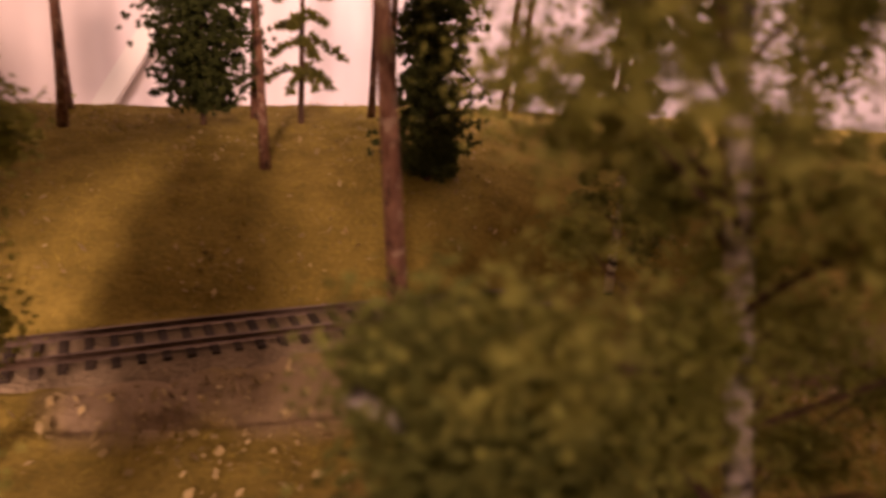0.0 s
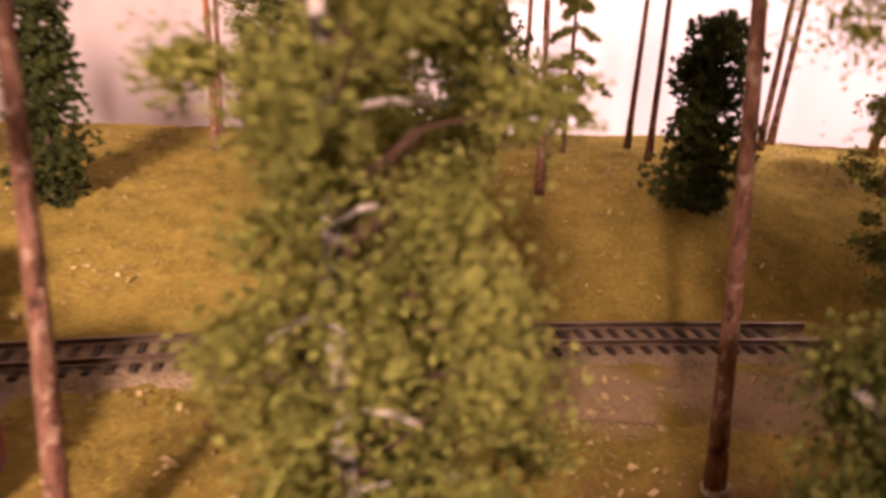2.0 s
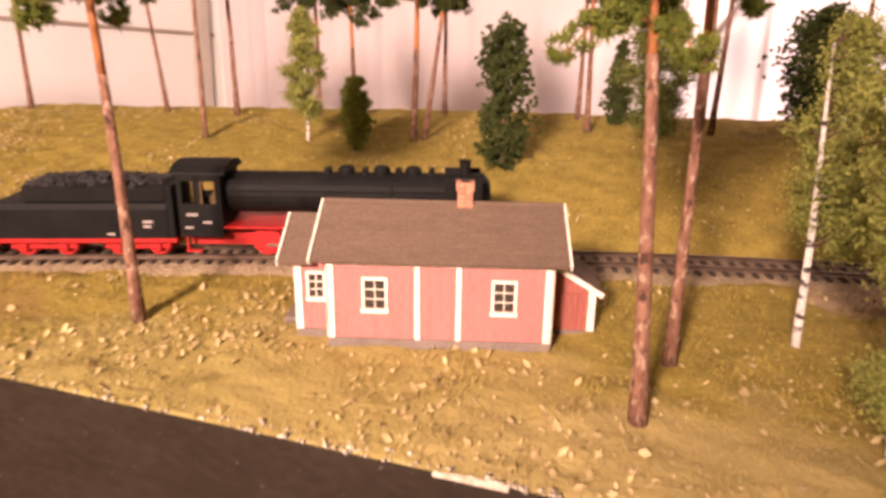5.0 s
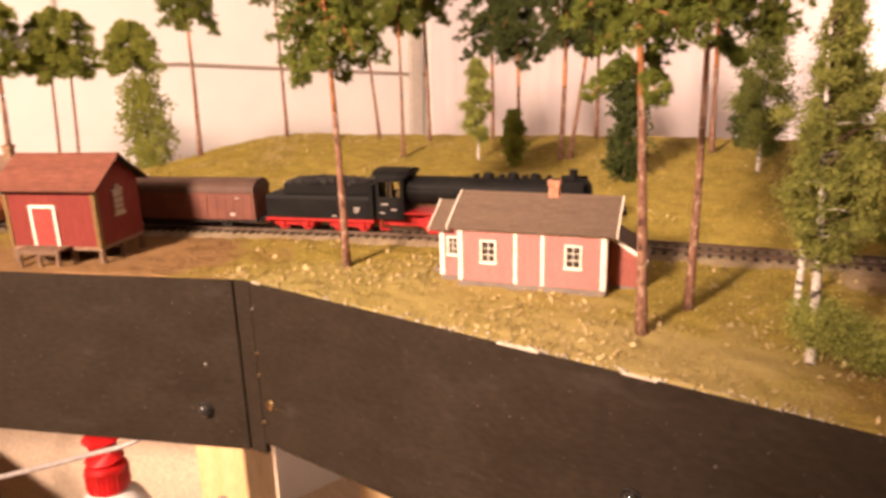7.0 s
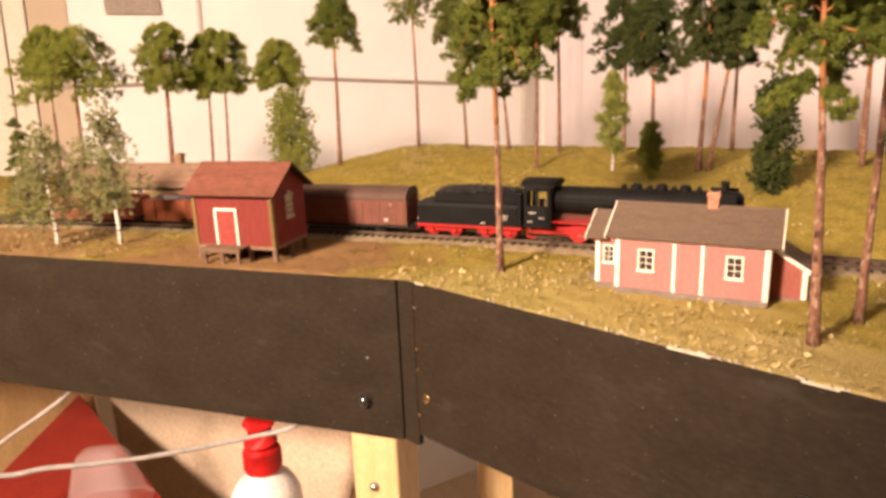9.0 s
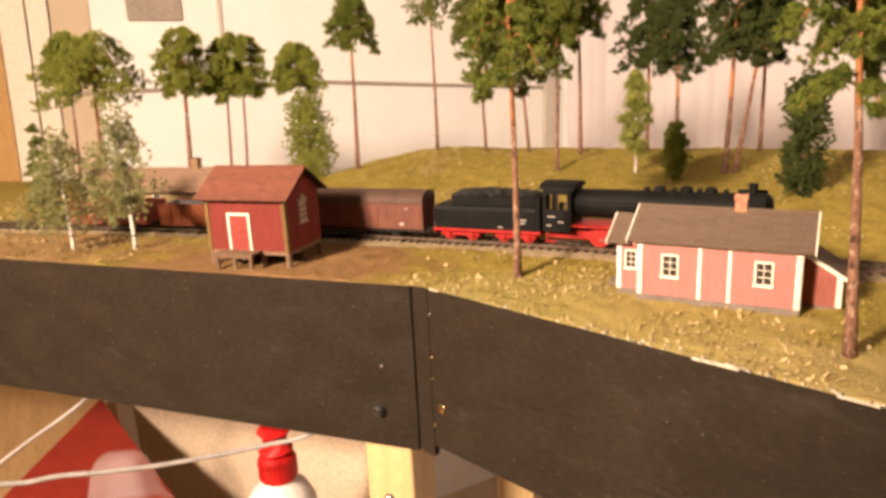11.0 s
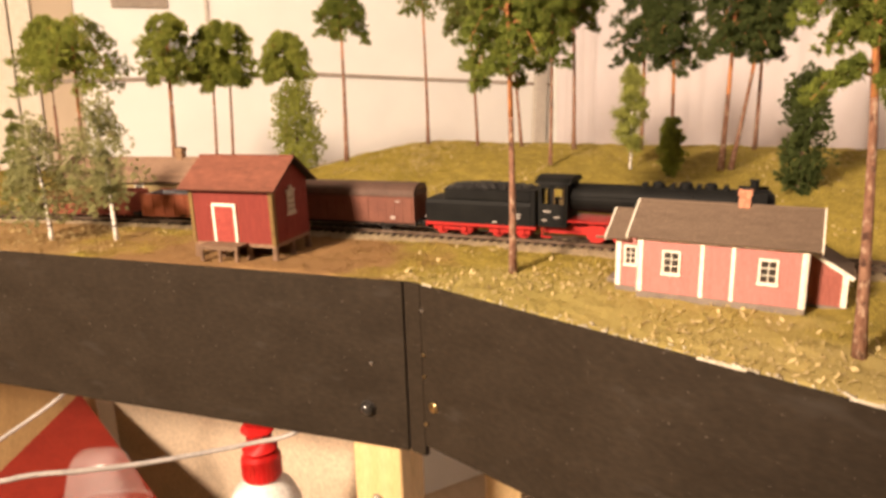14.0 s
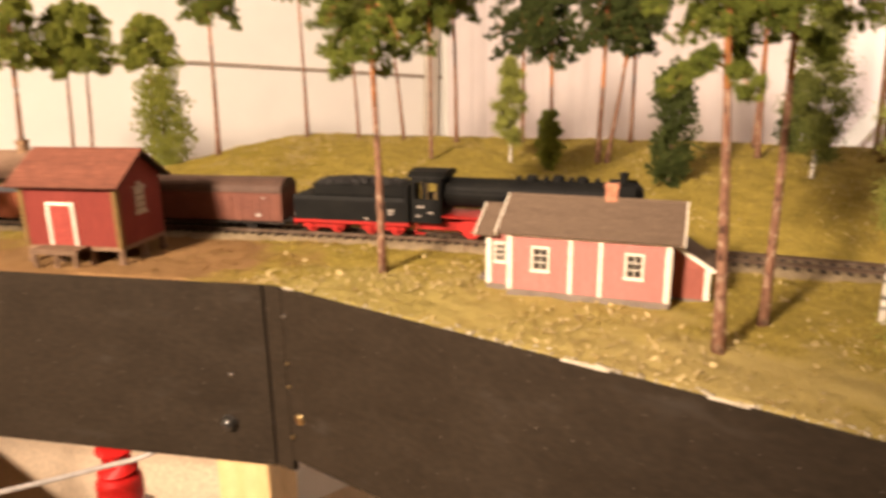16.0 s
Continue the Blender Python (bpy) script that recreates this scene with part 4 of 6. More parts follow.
def tender(s):
    w = thing("tender", stand(s), "black coal tender with a red frame and wheels", "tender", "freight train")
    H, W = 0.0465, 0.0163
    zb, zt = RT + 0.0112, RT + 0.0300
    prof = [(-W, zb), (W, zb), (W, zt - 0.0030), (W * 0.92, zt), (-W * 0.92, zt), (-W, zt - 0.0030)]
    part("tank", extrude_profile(bmesh.new(), prof, -H, H - 0.004), LOCOBLACK, w, "black water tank")
    bunker = part("bunker", boxes((-H + 0.0155, H - 0.004, -W * 0.86, W * 0.86, zt, zt + 0.0092), bevel=0.0008), LOCOBLACK, w, "black coal bunker")
    rng = random.Random(5)
    heap = bmesh.new()
    for k in range(260):
        a, b = rng.uniform(-H + 0.018, H - 0.008), rng.uniform(-0.0125, 0.0125)
        r = rng.uniform(0.0009, 0.0018)
        top = zt + 0.0090 + 0.0028 * (1 - (b / 0.0135) ** 2) * (1 - ((a - 0.004) / 0.034) ** 2)
        m = Matrix.Translation((a, b, top)) @ Euler((rng.random() * 6, rng.random() * 6, rng.random() * 6)).to_matrix().to_4x4()
        box(heap, -r, r, -r, r, -r * 0.8, r * 0.8, m=m)
    part("coal", heap, COAL, bunker)
    part("bulkhead", boxes((H - 0.004, H, -W, W, zb, zt + 0.0095), bevel=0.0005), LOCOBLACK, w)
    part("frame", boxes((-H, H, -0.0120, 0.0120, RT + 0.0075, zb), (-H - 0.0012, -H, -0.0150, 0.0150, RT + 0.0070, RT + 0.0118)), LOCORED, w, "bright red frame")
    for sgn in (-1, 1):
        part("valance", boxes((-H, H, min(sgn * 0.0150, sgn * 0.0163), max(sgn * 0.0150, sgn * 0.0163), zb - 0.0022, zb)), LOCORED, w)
        for cx in (-0.0250, 0.0240):
            bogie = part("bogie_frame", boxes((cx - 0.0175, cx + 0.0175, min(sgn * 0.0100, sgn * 0.0116), max(sgn * 0.0100, sgn * 0.0116), RT + 0.0040, RT + 0.0088), bevel=0.0005), LOCORED, w, "red bogie side frame")
            for dx in (-0.0105, 0.0105):
                part("axle_box", boxes((cx + dx - 0.0022, cx + dx + 0.0022, min(sgn * 0.0116, sgn * 0.0132), max(sgn * 0.0116, sgn * 0.0132), RT + 0.0034, RT + 0.0076), bevel=0.0004), LOCORED, bogie)
            part("spring", boxes((cx - 0.006, cx + 0.006, min(sgn * 0.0116, sgn * 0.0126), max(sgn * 0.0116, sgn * 0.0126), RT + 0.0070, RT + 0.0086), bevel=0.0004), LOCORED, bogie)
        for x0, x1, z0, z1 in ((0.0300, 0.0350, 0.0085, 0.0098), (0.0300, 0.0340, 0.0060, 0.0072), (0.0110, 0.0150, 0.0020, 0.0030)):
            yy = sgn * W
            part("print_bar", boxes((x0, x1, min(yy, yy + sgn * 0.0002), max(yy, yy + sgn * 0.0002), zb + z0, zb + z1)), PRINT, w)
    for cx in (-0.0355, -0.0145, 0.0135, 0.0345):
        wheelset(w, cx, 0.0058, LOCORED)
    buffers(w, -H - 0.0012, -1, RT + 0.0094)
    for y in (-0.0105, 0.0105):
        part("tail_lamp", tube(bmesh.new(), [(-H, y, zb + 0.0035), (-H - 0.0022, y, zb + 0.0035)], [0.0016, 0.0019], 12), LAMPGLASS, w, "small round lamp")


def locomotive(s):
    """s is the middle; x runs forward."""
    w = thing("steam_locomotive", stand(s), "black steam locomotive with bright red frame and wheels", "locomotive", "freight train")
    H = 0.0860
    zr = RT + 0.0165
    part("running_board", boxes((-H + 0.018, H - 0.012, -0.0155, 0.0155, zr, zr + 0.0012), (H - 0.012, H, -0.0150, 0.0150, zr - 0.0035, zr - 0.0024)), LOCORED, w, "red running board edge")
    zc = RT + 0.0335
    part("boiler", tube(bmesh.new(), [(-H + 0.024, 0, zc), (H - 0.030, 0, zc)], 0.0112, 24), LOCOBLACK, w, "black boiler", smooth=False)
    part("smokebox", tube(bmesh.new(), [(H - 0.030, 0, zc), (H - 0.0299, 0, zc), (H - 0.0095, 0, zc), (H - 0.0072, 0, zc)], [0.0112, 0.0116, 0.0116, 0.0098], 24), LOCOBLACK, w)
    part("smokebox_door", tube(bmesh.new(), [(H - 0.0072, 0, zc), (H - 0.0058, 0, zc), (H - 0.0050, 0, zc)], [0.0090, 0.0080, 0.0030], 20), LOCOBLACK, w)
    for k in range(7):
        x = -H + 0.034 + k * 0.0155
        part("boiler_band", tube(bmesh.new(), [(x, 0, zc), (x + 0.0009, 0, zc)], 0.0114, 24, caps=True), LOCOBLACK, w)
    part("chimney", tube(bmesh.new(), [(H - 0.019, 0, zc + 0.010), (H - 0.019, 0, zc + 0.0118), (H - 0.019, 0, zc + 0.0172), (H - 0.019, 0, zc + 0.0184)], [0.0042, 0.0031, 0.0030, 0.0036], 16), LOCOBLACK, w, "short black chimney")
    for x, r, top in ((H - 0.047, 0.0045, 0.0150), (H - 0.064, 0.0046, 0.0152), (H - 0.083, 0.0046, 0.0150)):
        part("dome", tube(bmesh.new(), [(x, 0, zc + 0.008), (x, 0, zc + top - 0.0022), (x, 0, zc + top - 0.0006), (x, 0, zc + top)], [r, r, r * 0.8, r * 0.35], 16), LOCOBLACK, w)
    for k, x in enumerate((H - 0.055, H - 0.073, H - 0.037, H - 0.093)):
        part("fitting", boxes((x - 0.0016, x + 0.0016, -0.0045, 0.0045, zc + 0.0098, zc + 0.0135), bevel=0.0004), LOCOBLACK, w)
    for sgn in (-1, 1):
        part("handrail", tube(bmesh.new(), [(-H + 0.028, sgn * 0.0116, zc + 0.0030), (H - 0.014, sgn * 0.0116, zc + 0.0030)], 0.0003, 6), LOCOBLACK, w)
        part("feed_pipe", tube(bmesh.new(), [(H - 0.058, sgn * 0.0085, zc + 0.0080), (H - 0.058, sgn * 0.0120, zc), (H - 0.060, sgn * 0.0126, zc - 0.010)], 0.0006, 6), LOCOBLACK, w)
        part("smoke_deflector", boxes((H - 0.030, H - 0.010, min(sgn * 0.0148, sgn * 0.0154), max(sgn * 0.0148, sgn * 0.0154), zc + 0.0005, zc + 0.0115), bevel=0.0002), LOCOBLACK, w)
        part("air_tank", tube(bmesh.new(), [(-0.020, sgn * 0.0128, zr + 0.0038), (0.012, sgn * 0.0128, zr + 0.0038)], 0.0024, 12), LOCOBLACK, w)
        part("cylinder", tube(bmesh.new(), [(H - 0.027, sgn * 0.0135, RT + 0.0088), (H - 0.010, sgn * 0.0135, RT + 0.0088)], 0.0040, 14), LOCORED, w, "red steam cylinder")
        part("cylinder_jacket", boxes((H - 0.026, H - 0.011, min(sgn * 0.0100, sgn * 0.0150), max(sgn * 0.0100, sgn * 0.0150), RT + 0.0110, zr), bevel=0.0005), LOCOBLACK, w)
        part("coupling_rod", boxes((-0.040, 0.0375, min(sgn * 0.0106, sgn * 0.0112), max(sgn * 0.0106, sgn * 0.0112), RT + 0.0054, RT + 0.0068)), STEEL, w)
        part("connecting_rod", boxes((0.0, 0.0620, min(sgn * 0.0118, sgn * 0.0124), max(sgn * 0.0118, sgn * 0.0124), RT + 0.0066, RT + 0.0078)), STEEL, w)
        part("valve_gear", boxes((0.014, 0.050, min(sgn * 0.0128, sgn * 0.0133), max(sgn * 0.0128, sgn * 0.0133), RT + 0.0108, RT + 0.0117), (0.029, 0.032, min(sgn * 0.0126, sgn * 0.0135), max(sgn * 0.0126, sgn * 0.0135), RT + 0.0080, RT + 0.0150)), STEEL, w)
        part("frame_plate", boxes((-H + 0.004, H - 0.004, min(sgn * 0.0062, sgn * 0.0070), max(sgn * 0.0062, sgn * 0.0070), RT + 0.0052, RT + 0.0118)), LOCORED, w)
        part("cab_step", boxes((-H + 0.004, -H + 0.012, min(sgn * 0.0128, sgn * 0.0152), max(sgn * 0.0128, sgn * 0.0152), RT + 0.0030, RT + 0.0040), (-H + 0.004, -H + 0.005, min(sgn * 0.0135, sgn * 0.0145), max(sgn * 0.0135, sgn * 0.0145), RT + 0.0040, zr)), LOCORED, w)
    for x in (-0.0400, -0.0206, -0.0012, 0.0182, 0.0376):
        wheelset(w, x, 0.0080, LOCORED)
    wheelset(w, H - 0.0215, 0.0052, LOCORED)
    zt = RT + 0.0455
    cab = part("cab", boxes((-H + 0.002, -H + 0.003, -0.0160, -0.006, zr - 0.004, zt), (-H + 0.002, -H + 0.003, 0.006, 0.0160, zr - 0.004, zt), (-H + 0.0235, -H + 0.0250, -0.0160, 0.0160, zr - 0.004, zt)), LOCOBLACK, w, "black cab with side windows")
    for sgn in (-1, 1):
        y0, y1 = min(sgn * 0.0155, sgn * 0.0163), max(sgn * 0.0155, sgn * 0.0163)
        part("cab_side", boxes((-H + 0.002, -H + 0.025, y0, y1, zr - 0.0045, zr + 0.0135), (-H + 0.002, -H + 0.0045, y0, y1, zr + 0.0135, zt), (-H + 0.0115, -H + 0.0145, y0, y1, zr + 0.0135, zt),
                               (-H + 0.0220, -H + 0.025, y0, y1, zr + 0.0135, zt), (-H + 0.0045, -H + 0.022, y0, y1, zt - 0.0035, zt)), LOCOBLACK, cab)
        part("window_frame", boxes((-H + 0.0145, -H + 0.0150, y0 - 0.0002, y1 + 0.0002, zr + 0.0135, zt - 0.0035), (-H + 0.0215, -H + 0.0220, y0 - 0.0002, y1 + 0.0002, zr + 0.0135, zt - 0.0035)), OCHRE, cab)
        for x0, x1, z0, z1 in ((0.006, 0.012, 0.0070, 0.0082), (0.0145, 0.0190, 0.0030, 0.0040), (0.005, 0.009, 0.0000, 0.0010)):
            yy = sgn * 0.0163
            part("print_bar", boxes((-H + x0, -H + x1, min(yy, yy + sgn * 0.0002), max(yy, yy + sgn * 0.0002), zr + z0, zr + z1)), PRINT, w)
    prof = [(-0.0172, zt), (-0.0168, zt + 0.0012), (-0.0110, zt + 0.0042), (0, zt + 0.0054), (0.0110, zt + 0.0042), (0.0168, zt + 0.0012), (0.0172, zt)]
    part("cab_roof", extrude_profile(bmesh.new(), prof, -H - 0.001, -H + 0.0275), LOCOBLACK, w)
    part("backhead", boxes((-H + 0.016, -H + 0.0235, -0.0100, 0.0100, zr, zr + 0.0170), bevel=0.001), BRASS, w, "boiler back with brass fittings")
    part("buffer_beam", boxes((H - 0.0010, H, -0.0155, 0.0155, RT + 0.0060, RT + 0.0125)), LOCORED, w, "red front buffer beam")
    buffers(w, H, 1, RT + 0.0094)
    for y in (-0.0098, 0.0098):
        part("headlamp", tube(bmesh.new(), [(H - 0.003, y, zr - 0.0005), (H - 0.0005, y, zr - 0.0005)], [0.0016, 0.0020], 12), LAMPGLASS, w, "round headlamp")


REAR = -0.051
tender(REAR + 0.0465)
locomotive(REAR + 0.0945 + 0.0855)
boxcar(REAR - 0.0125 - 0.0815)
open_wagon(REAR - 0.025 - 0.163 - 0.0595, RUST, GREYIN, "rust-brown open wagon with a blue-grey inside", 0.0022)
open_wagon(REAR - 0.025 - 0.163 - 0.1775, REDWAGON, REDWAGON, "dull red empty open wagon", 0.0018)


# ---- trees ----
def leaves(rng, blobs, size, aspect=1.6, edge=0.55, fuzz=0.16, core=0.25):
    """Small four-cornered leaves strewn through soft ellipsoids (x, y, z, rx, ry, rz, count)."""
    out, grow = [], []
    for x, y, z, rx, ry, rz, count in blobs:
        d = rng.normal(size=(count, 3))
        d /= np.linalg.norm(d, axis=1)[:, None]
        r = edge + (1 - edge) * rng.random(count) ** 0.6
        r *= 1 + fuzz * rng.normal(size=count)
        # larger leaves fill the inside of each clump
        inner = int(count * core)
        r[:inner] = 0.62 * rng.random(inner) ** 0.5
        big = np.ones(count)
        big[:inner] = 2.1
        grow.append(big)
        out.append(d * r[:, None] * np.array([rx, ry, rz]) + np.array([x, y, z]))
    c = np.concatenate(out)
    n = len(c)
    a = rng.normal(size=(n, 3))
    a /= np.linalg.norm(a, axis=1)[:, None]
    b = np.cross(a, rng.normal(size=(n, 3)))
    b /= np.linalg.norm(b, axis=1)[:, None]
    s = (size * (0.6 + 0.8 * rng.random(n)) * np.concatenate(grow))[:, None]
    v = np.stack([c - a * s * aspect, c - b * s, c + a * s * aspect * 0.8 + np.cross(a, b) * s * 0.5, c + b * s], axis=1).reshape(-1, 3)
    return quick("crown", v, np.arange(4 * n, dtype=np.int32).reshape(n, 4))


def trunk_line(rng, height, lean, wobble, n=9):
    pts = []
    for i in range(n):
        f = i / (n - 1)
        pts.append(Vector((lean[0] * f * height + wobble * math.sin(f * 5 + rng.random() * 0.5) * f, lean[1] * f * height + wobble * math.cos(f * 4) * f, -0.003 + f * (height + 0.003))))
    return pts


def at_height(pts, z):
    for a, b in zip(pts, pts[1:]):
        if b.z >= z:
            f = (z - a.z) / max(1e-9, b.z - a.z)
            return a.lerp(b, f)
    return pts[-1]


TREE_NO = [0]


def needles(rng, pads, tufts, per, long, wide):
    """Three-cornered needles in small tufts, strewn over flattened pads (x, y, z, heading, half length, half width, half height)."""
    p = np.repeat(np.array(pads), tufts, axis=0)
    n = len(p)
    d = rng.normal(size=(n, 3))
    d /= np.linalg.norm(d, axis=1)[:, None]
    d *= (rng.random(n) ** 0.42)[:, None]
    c, q = np.cos(p[:, 3]), np.sin(p[:, 3])
    a, b = d[:, 0] * p[:, 4], d[:, 1] * p[:, 5]
    centre = np.stack([p[:, 0] + c * a - q * b, p[:, 1] + q * a + c * b, p[:, 2] + d[:, 2] * p[:, 6] - 0.35 * np.hypot(a, b) * (d[:, 0] > 0)], axis=1)
    out = d * np.array([1, 1, 0.8])
    centre, out = np.repeat(centre, per, axis=0), np.repeat(out, per, axis=0)
    m = len(centre)
    way = rng.normal(size=(m, 3)) + out * 1.1
    way /= np.linalg.norm(way, axis=1)[:, None]
    side = np.cross(way, rng.normal(size=(m, 3)))
    side /= np.linalg.norm(side, axis=1)[:, None]
    size = (0.6 + 0.8 * rng.random(m))[:, None]
    base = centre + rng.normal(size=(m, 3)) * long * 0.22
    side *= wide * size
    v = np.stack([base - side, base + side, base + way * long * size], axis=1).reshape(-1, 3)
    return quick("crown", v, np.arange(3 * m, dtype=np.int32).reshape(m, 3))


def pine(x, y, height, start, radius, thick=0.0026, lean=(0, 0), material=None, label="tall model pine with a bare reddish trunk", layers=6, tufts=20, per=30, low=(), long=0.0036, wide=0.00034, droop=0.55):
    """start: where the crown's lowest twigs hang; radius: the crown's half width at its widest; low: single low branches (height, heading, reach)."""
    TREE_NO[0] += 1
    rng = np.random.default_rng(100 + TREE_NO[0])
    t = thing("pine_tree", Matrix.Translation((x, y, float(gz(x, y)))), label, "pine tree", "pines of the layout")
    pts = trunk_line(rng, height, lean, 0.0012)
    split = start - 0.15 * (height - start)
    below = [p for p in pts if p.z < split] + [at_height(pts, split)]
    above = [at_height(pts, split)] + [p for p in pts if p.z > split]
    r = lambda z: thick * (1 - 0.72 * max(0, z) / height)
    part("trunk", tube(bmesh.new(), below, [r(p.z) * (1.25 if i == 0 else 1) for i, p in enumerate(below)], 10), BARK, t, smooth=True)
    part("upper_trunk", tube(bmesh.new(), above, [r(p.z) for p in above], 8), BARK_UP, t, "orange upper trunk", smooth=True)
    pads, bm = [], bmesh.new()

    def bough(z, a, reach, size):
        """An arched branch with foliage pads that hang over at its end."""
        c = at_height(pts, min(z, height))
        rise, fall = 0.22 * reach, droop * reach
        line = []
        for g in (0.0, 0.3, 0.6, 0.85, 1.0):
            line.append(c + Vector((math.cos(a) * reach * g, math.sin(a) * reach * g, rise * math.sin(math.pi * min(g * 1.1, 1)) - fall * g ** 2.4)))
        tube(bm, line, [0.0008, 0.0006, 0.0005, 0.0003, 0.0002], 5, caps=False)
        for g, k in ((0.34, 0.75), (0.62, 1.0), (0.9, 0.85)):
            i = min(int(g * 4), 3)
            q = line[i].lerp(line[i + 1], 0.5)
            s = size * k * (0.8 + 0.4 * rng.random())
            pads.append((q.x + rng.normal() * 0.1 * size, q.y + rng.normal() * 0.1 * size, q.z + 0.0015, a, s * 1.1, s * 0.85, s * 0.50))

    for i in range(layers):
        f = i / (layers - 1)
        z = start + 0.75 * radius + (height * 0.985 - start - 0.75 * radius) * f
        width = radius * (0.92, 1.0, 0.95, 0.84, 0.66, 0.42, 0.36, 0.3)[min(i, 7)]
        k = 5 if f < 0.75 else 4
        turn = rng.random() * 6.28
        for j in range(k):
            if rng.random() < 0.10:
                continue
            a = turn + 6.283 * j / k + rng.normal() * 0.3
            bough(z + rng.normal() * 0.004, a, width * (0.68 + 0.4 * rng.random()), width * (0.34 + 0.1 * rng.random()))
    for z, a, reach in low:
        bough(z, radians(a), reach, reach * 0.34)
    tagged(part("branchwork", bm, BARK_UP, t), kind="stuff")
    part("crown", needles(rng, pads, tufts, per, long, wide), material or NEEDLE, t)
    return t


def birch(x, y, height, start, radius, thick=0.0028, lean=(0, 0), count=9000, leaf=0.0008, material=None, droop=0.0, low=(), label="model birch with white bark and light green leaves", clumps=34, shape=0.85, top=0.0, push=(0.0, 0.0)):
    TREE_NO[0] += 1
    rng = np.random.default_rng(300 + TREE_NO[0])
    t = thing("birch_tree", Matrix.Translation((x, y, float(gz(x, y)))), label, "birch tree", "broadleaf trees of the layout")
    clumps = max(clumps, 42)
    pts = trunk_line(rng, height * 0.94, lean, 0.0009)
    part("trunk", tube(bmesh.new(), pts, [thick * (1 - 0.75 * i / 8) for i in range(9)], 10), BIRCHBARK, t, "white bark with black patches", smooth=True)
    blobs, bm = [], bmesh.new()
    for i in range(clumps):
        f = (i + 0.5) / clumps
        z = start + (height - start) * f
        wide = radius * math.sin(math.pi * (0.14 + shape * f)) ** 0.7 * (1 - top * f ** 1.5)
        a = i * 2.4 + rng.normal() * 1.1
        reach = wide * (0.2 + 0.75 * rng.random())
        c = at_height(pts, min(z, height * 0.94))
        q = Vector((c.x + push[0] + math.cos(a) * reach, c.y + push[1] + math.sin(a) * reach, z - droop * reach))
        s = radius * (0.17 + 0.17 * rng.random()) * (1 - 0.6 * top * f) * (1.9 if radius < 0.03 else 1.5 if droop else 1.0)
        blobs.append((q.x, q.y, q.z, s, s, s * (0.75 + droop), int(count / clumps)))
        b0 = at_height(pts, max(0.01, min(z - reach * 0.6, height * 0.93)))
        tube(bm, [b0, b0.lerp(q, 0.5) + Vector((0, 0, 0.003)), q], [0.00042, 0.00028, 0.0001], 5, caps=False)
    for dx, dy, z, s in low:
        blobs.append((dx, dy, z, s, s, s * 0.8, int(count * 0.10)))
    tagged(part("branchwork", bm, DARKBARK, t), kind="stuff")
    # short bare stubs of broken limbs that catch the light
    for k in range(6 if count == 54000 else 0 if count > 30000 else 3):
        a, z = rng.random() * 6.283, start + (height - start) * (0.08 + (0.11 if count == 54000 else 0.17) * k)
        c = at_height(pts, z)
        reach = radius * (0.25 + 0.25 * rng.random())
        e = c + Vector((math.cos(a) * reach, math.sin(a) * reach, reach * 0.12))
        part("limb", tube(bmesh.new(), [c, c.lerp(e, 0.5) + Vector((0, 0, 0.001)), e], [0.0005, 0.0004, 0.0003], 6), BIRCHBARK, t)
    if droop:
        pads = [(bx, by, bz, i * 2.4, bs * 0.9, bs * 0.75, bs * 0.95) for i, (bx, by, bz, bs, _, _, _) in enumerate(blobs)]
        crown = needles(rng, pads, 26, 22, 0.0026, 0.00030)
    else:
        crown = leaves(rng, blobs, leaf, 1.4, 0.25, 0.26, 0.10)
    part("crown", crown, material or BIRCHLEAF, t)
    return t


def shrub(x, y, height, radius, material, label, count=6000, clumps=46, taper=0.75, name="juniper_bush", category="bush", z0=0.0):
    TREE_NO[0] += 1
    rng = np.random.default_rng(500 + TREE_NO[0])
    t = thing(name, Matrix.Translation((x, y, float(gz(x, y)))), label, category, "bushes of the layout")
    part("stem", tube(bmesh.new(), [(0, 0, -0.003), (0.001, 0, height * 0.5), (0, 0.001, height * 0.9)], [0.0018, 0.0012, 0.0004], 8), DARKBARK, t)
    pads = []
    for i in range(clumps):
        f = (i + 0.5) / clumps
        z = z0 + 0.004 + (height - z0 - 0.006) * f
        wide = radius * min(1.0, 0.55 + 2.2 * f) * (1 - taper * f ** 2.2) * (0.8 + 0.35 * rng.random())
        a = i * 2.4 + rng.normal() * 0.4
        reach = wide * (0.28 + 0.40 * rng.random())
        s = wide * (0.44 + 0.2 * rng.random())
        pads.append((math.cos(a) * reach, math.sin(a) * reach, z + rng.normal() * 0.002, a, s * 1.2, s, max(s * 0.8, height / clumps * 1.3)))
    part("crown", needles(rng, pads, max(24, count // 260), 26, 0.0021, 0.00046), material, t)
    return t


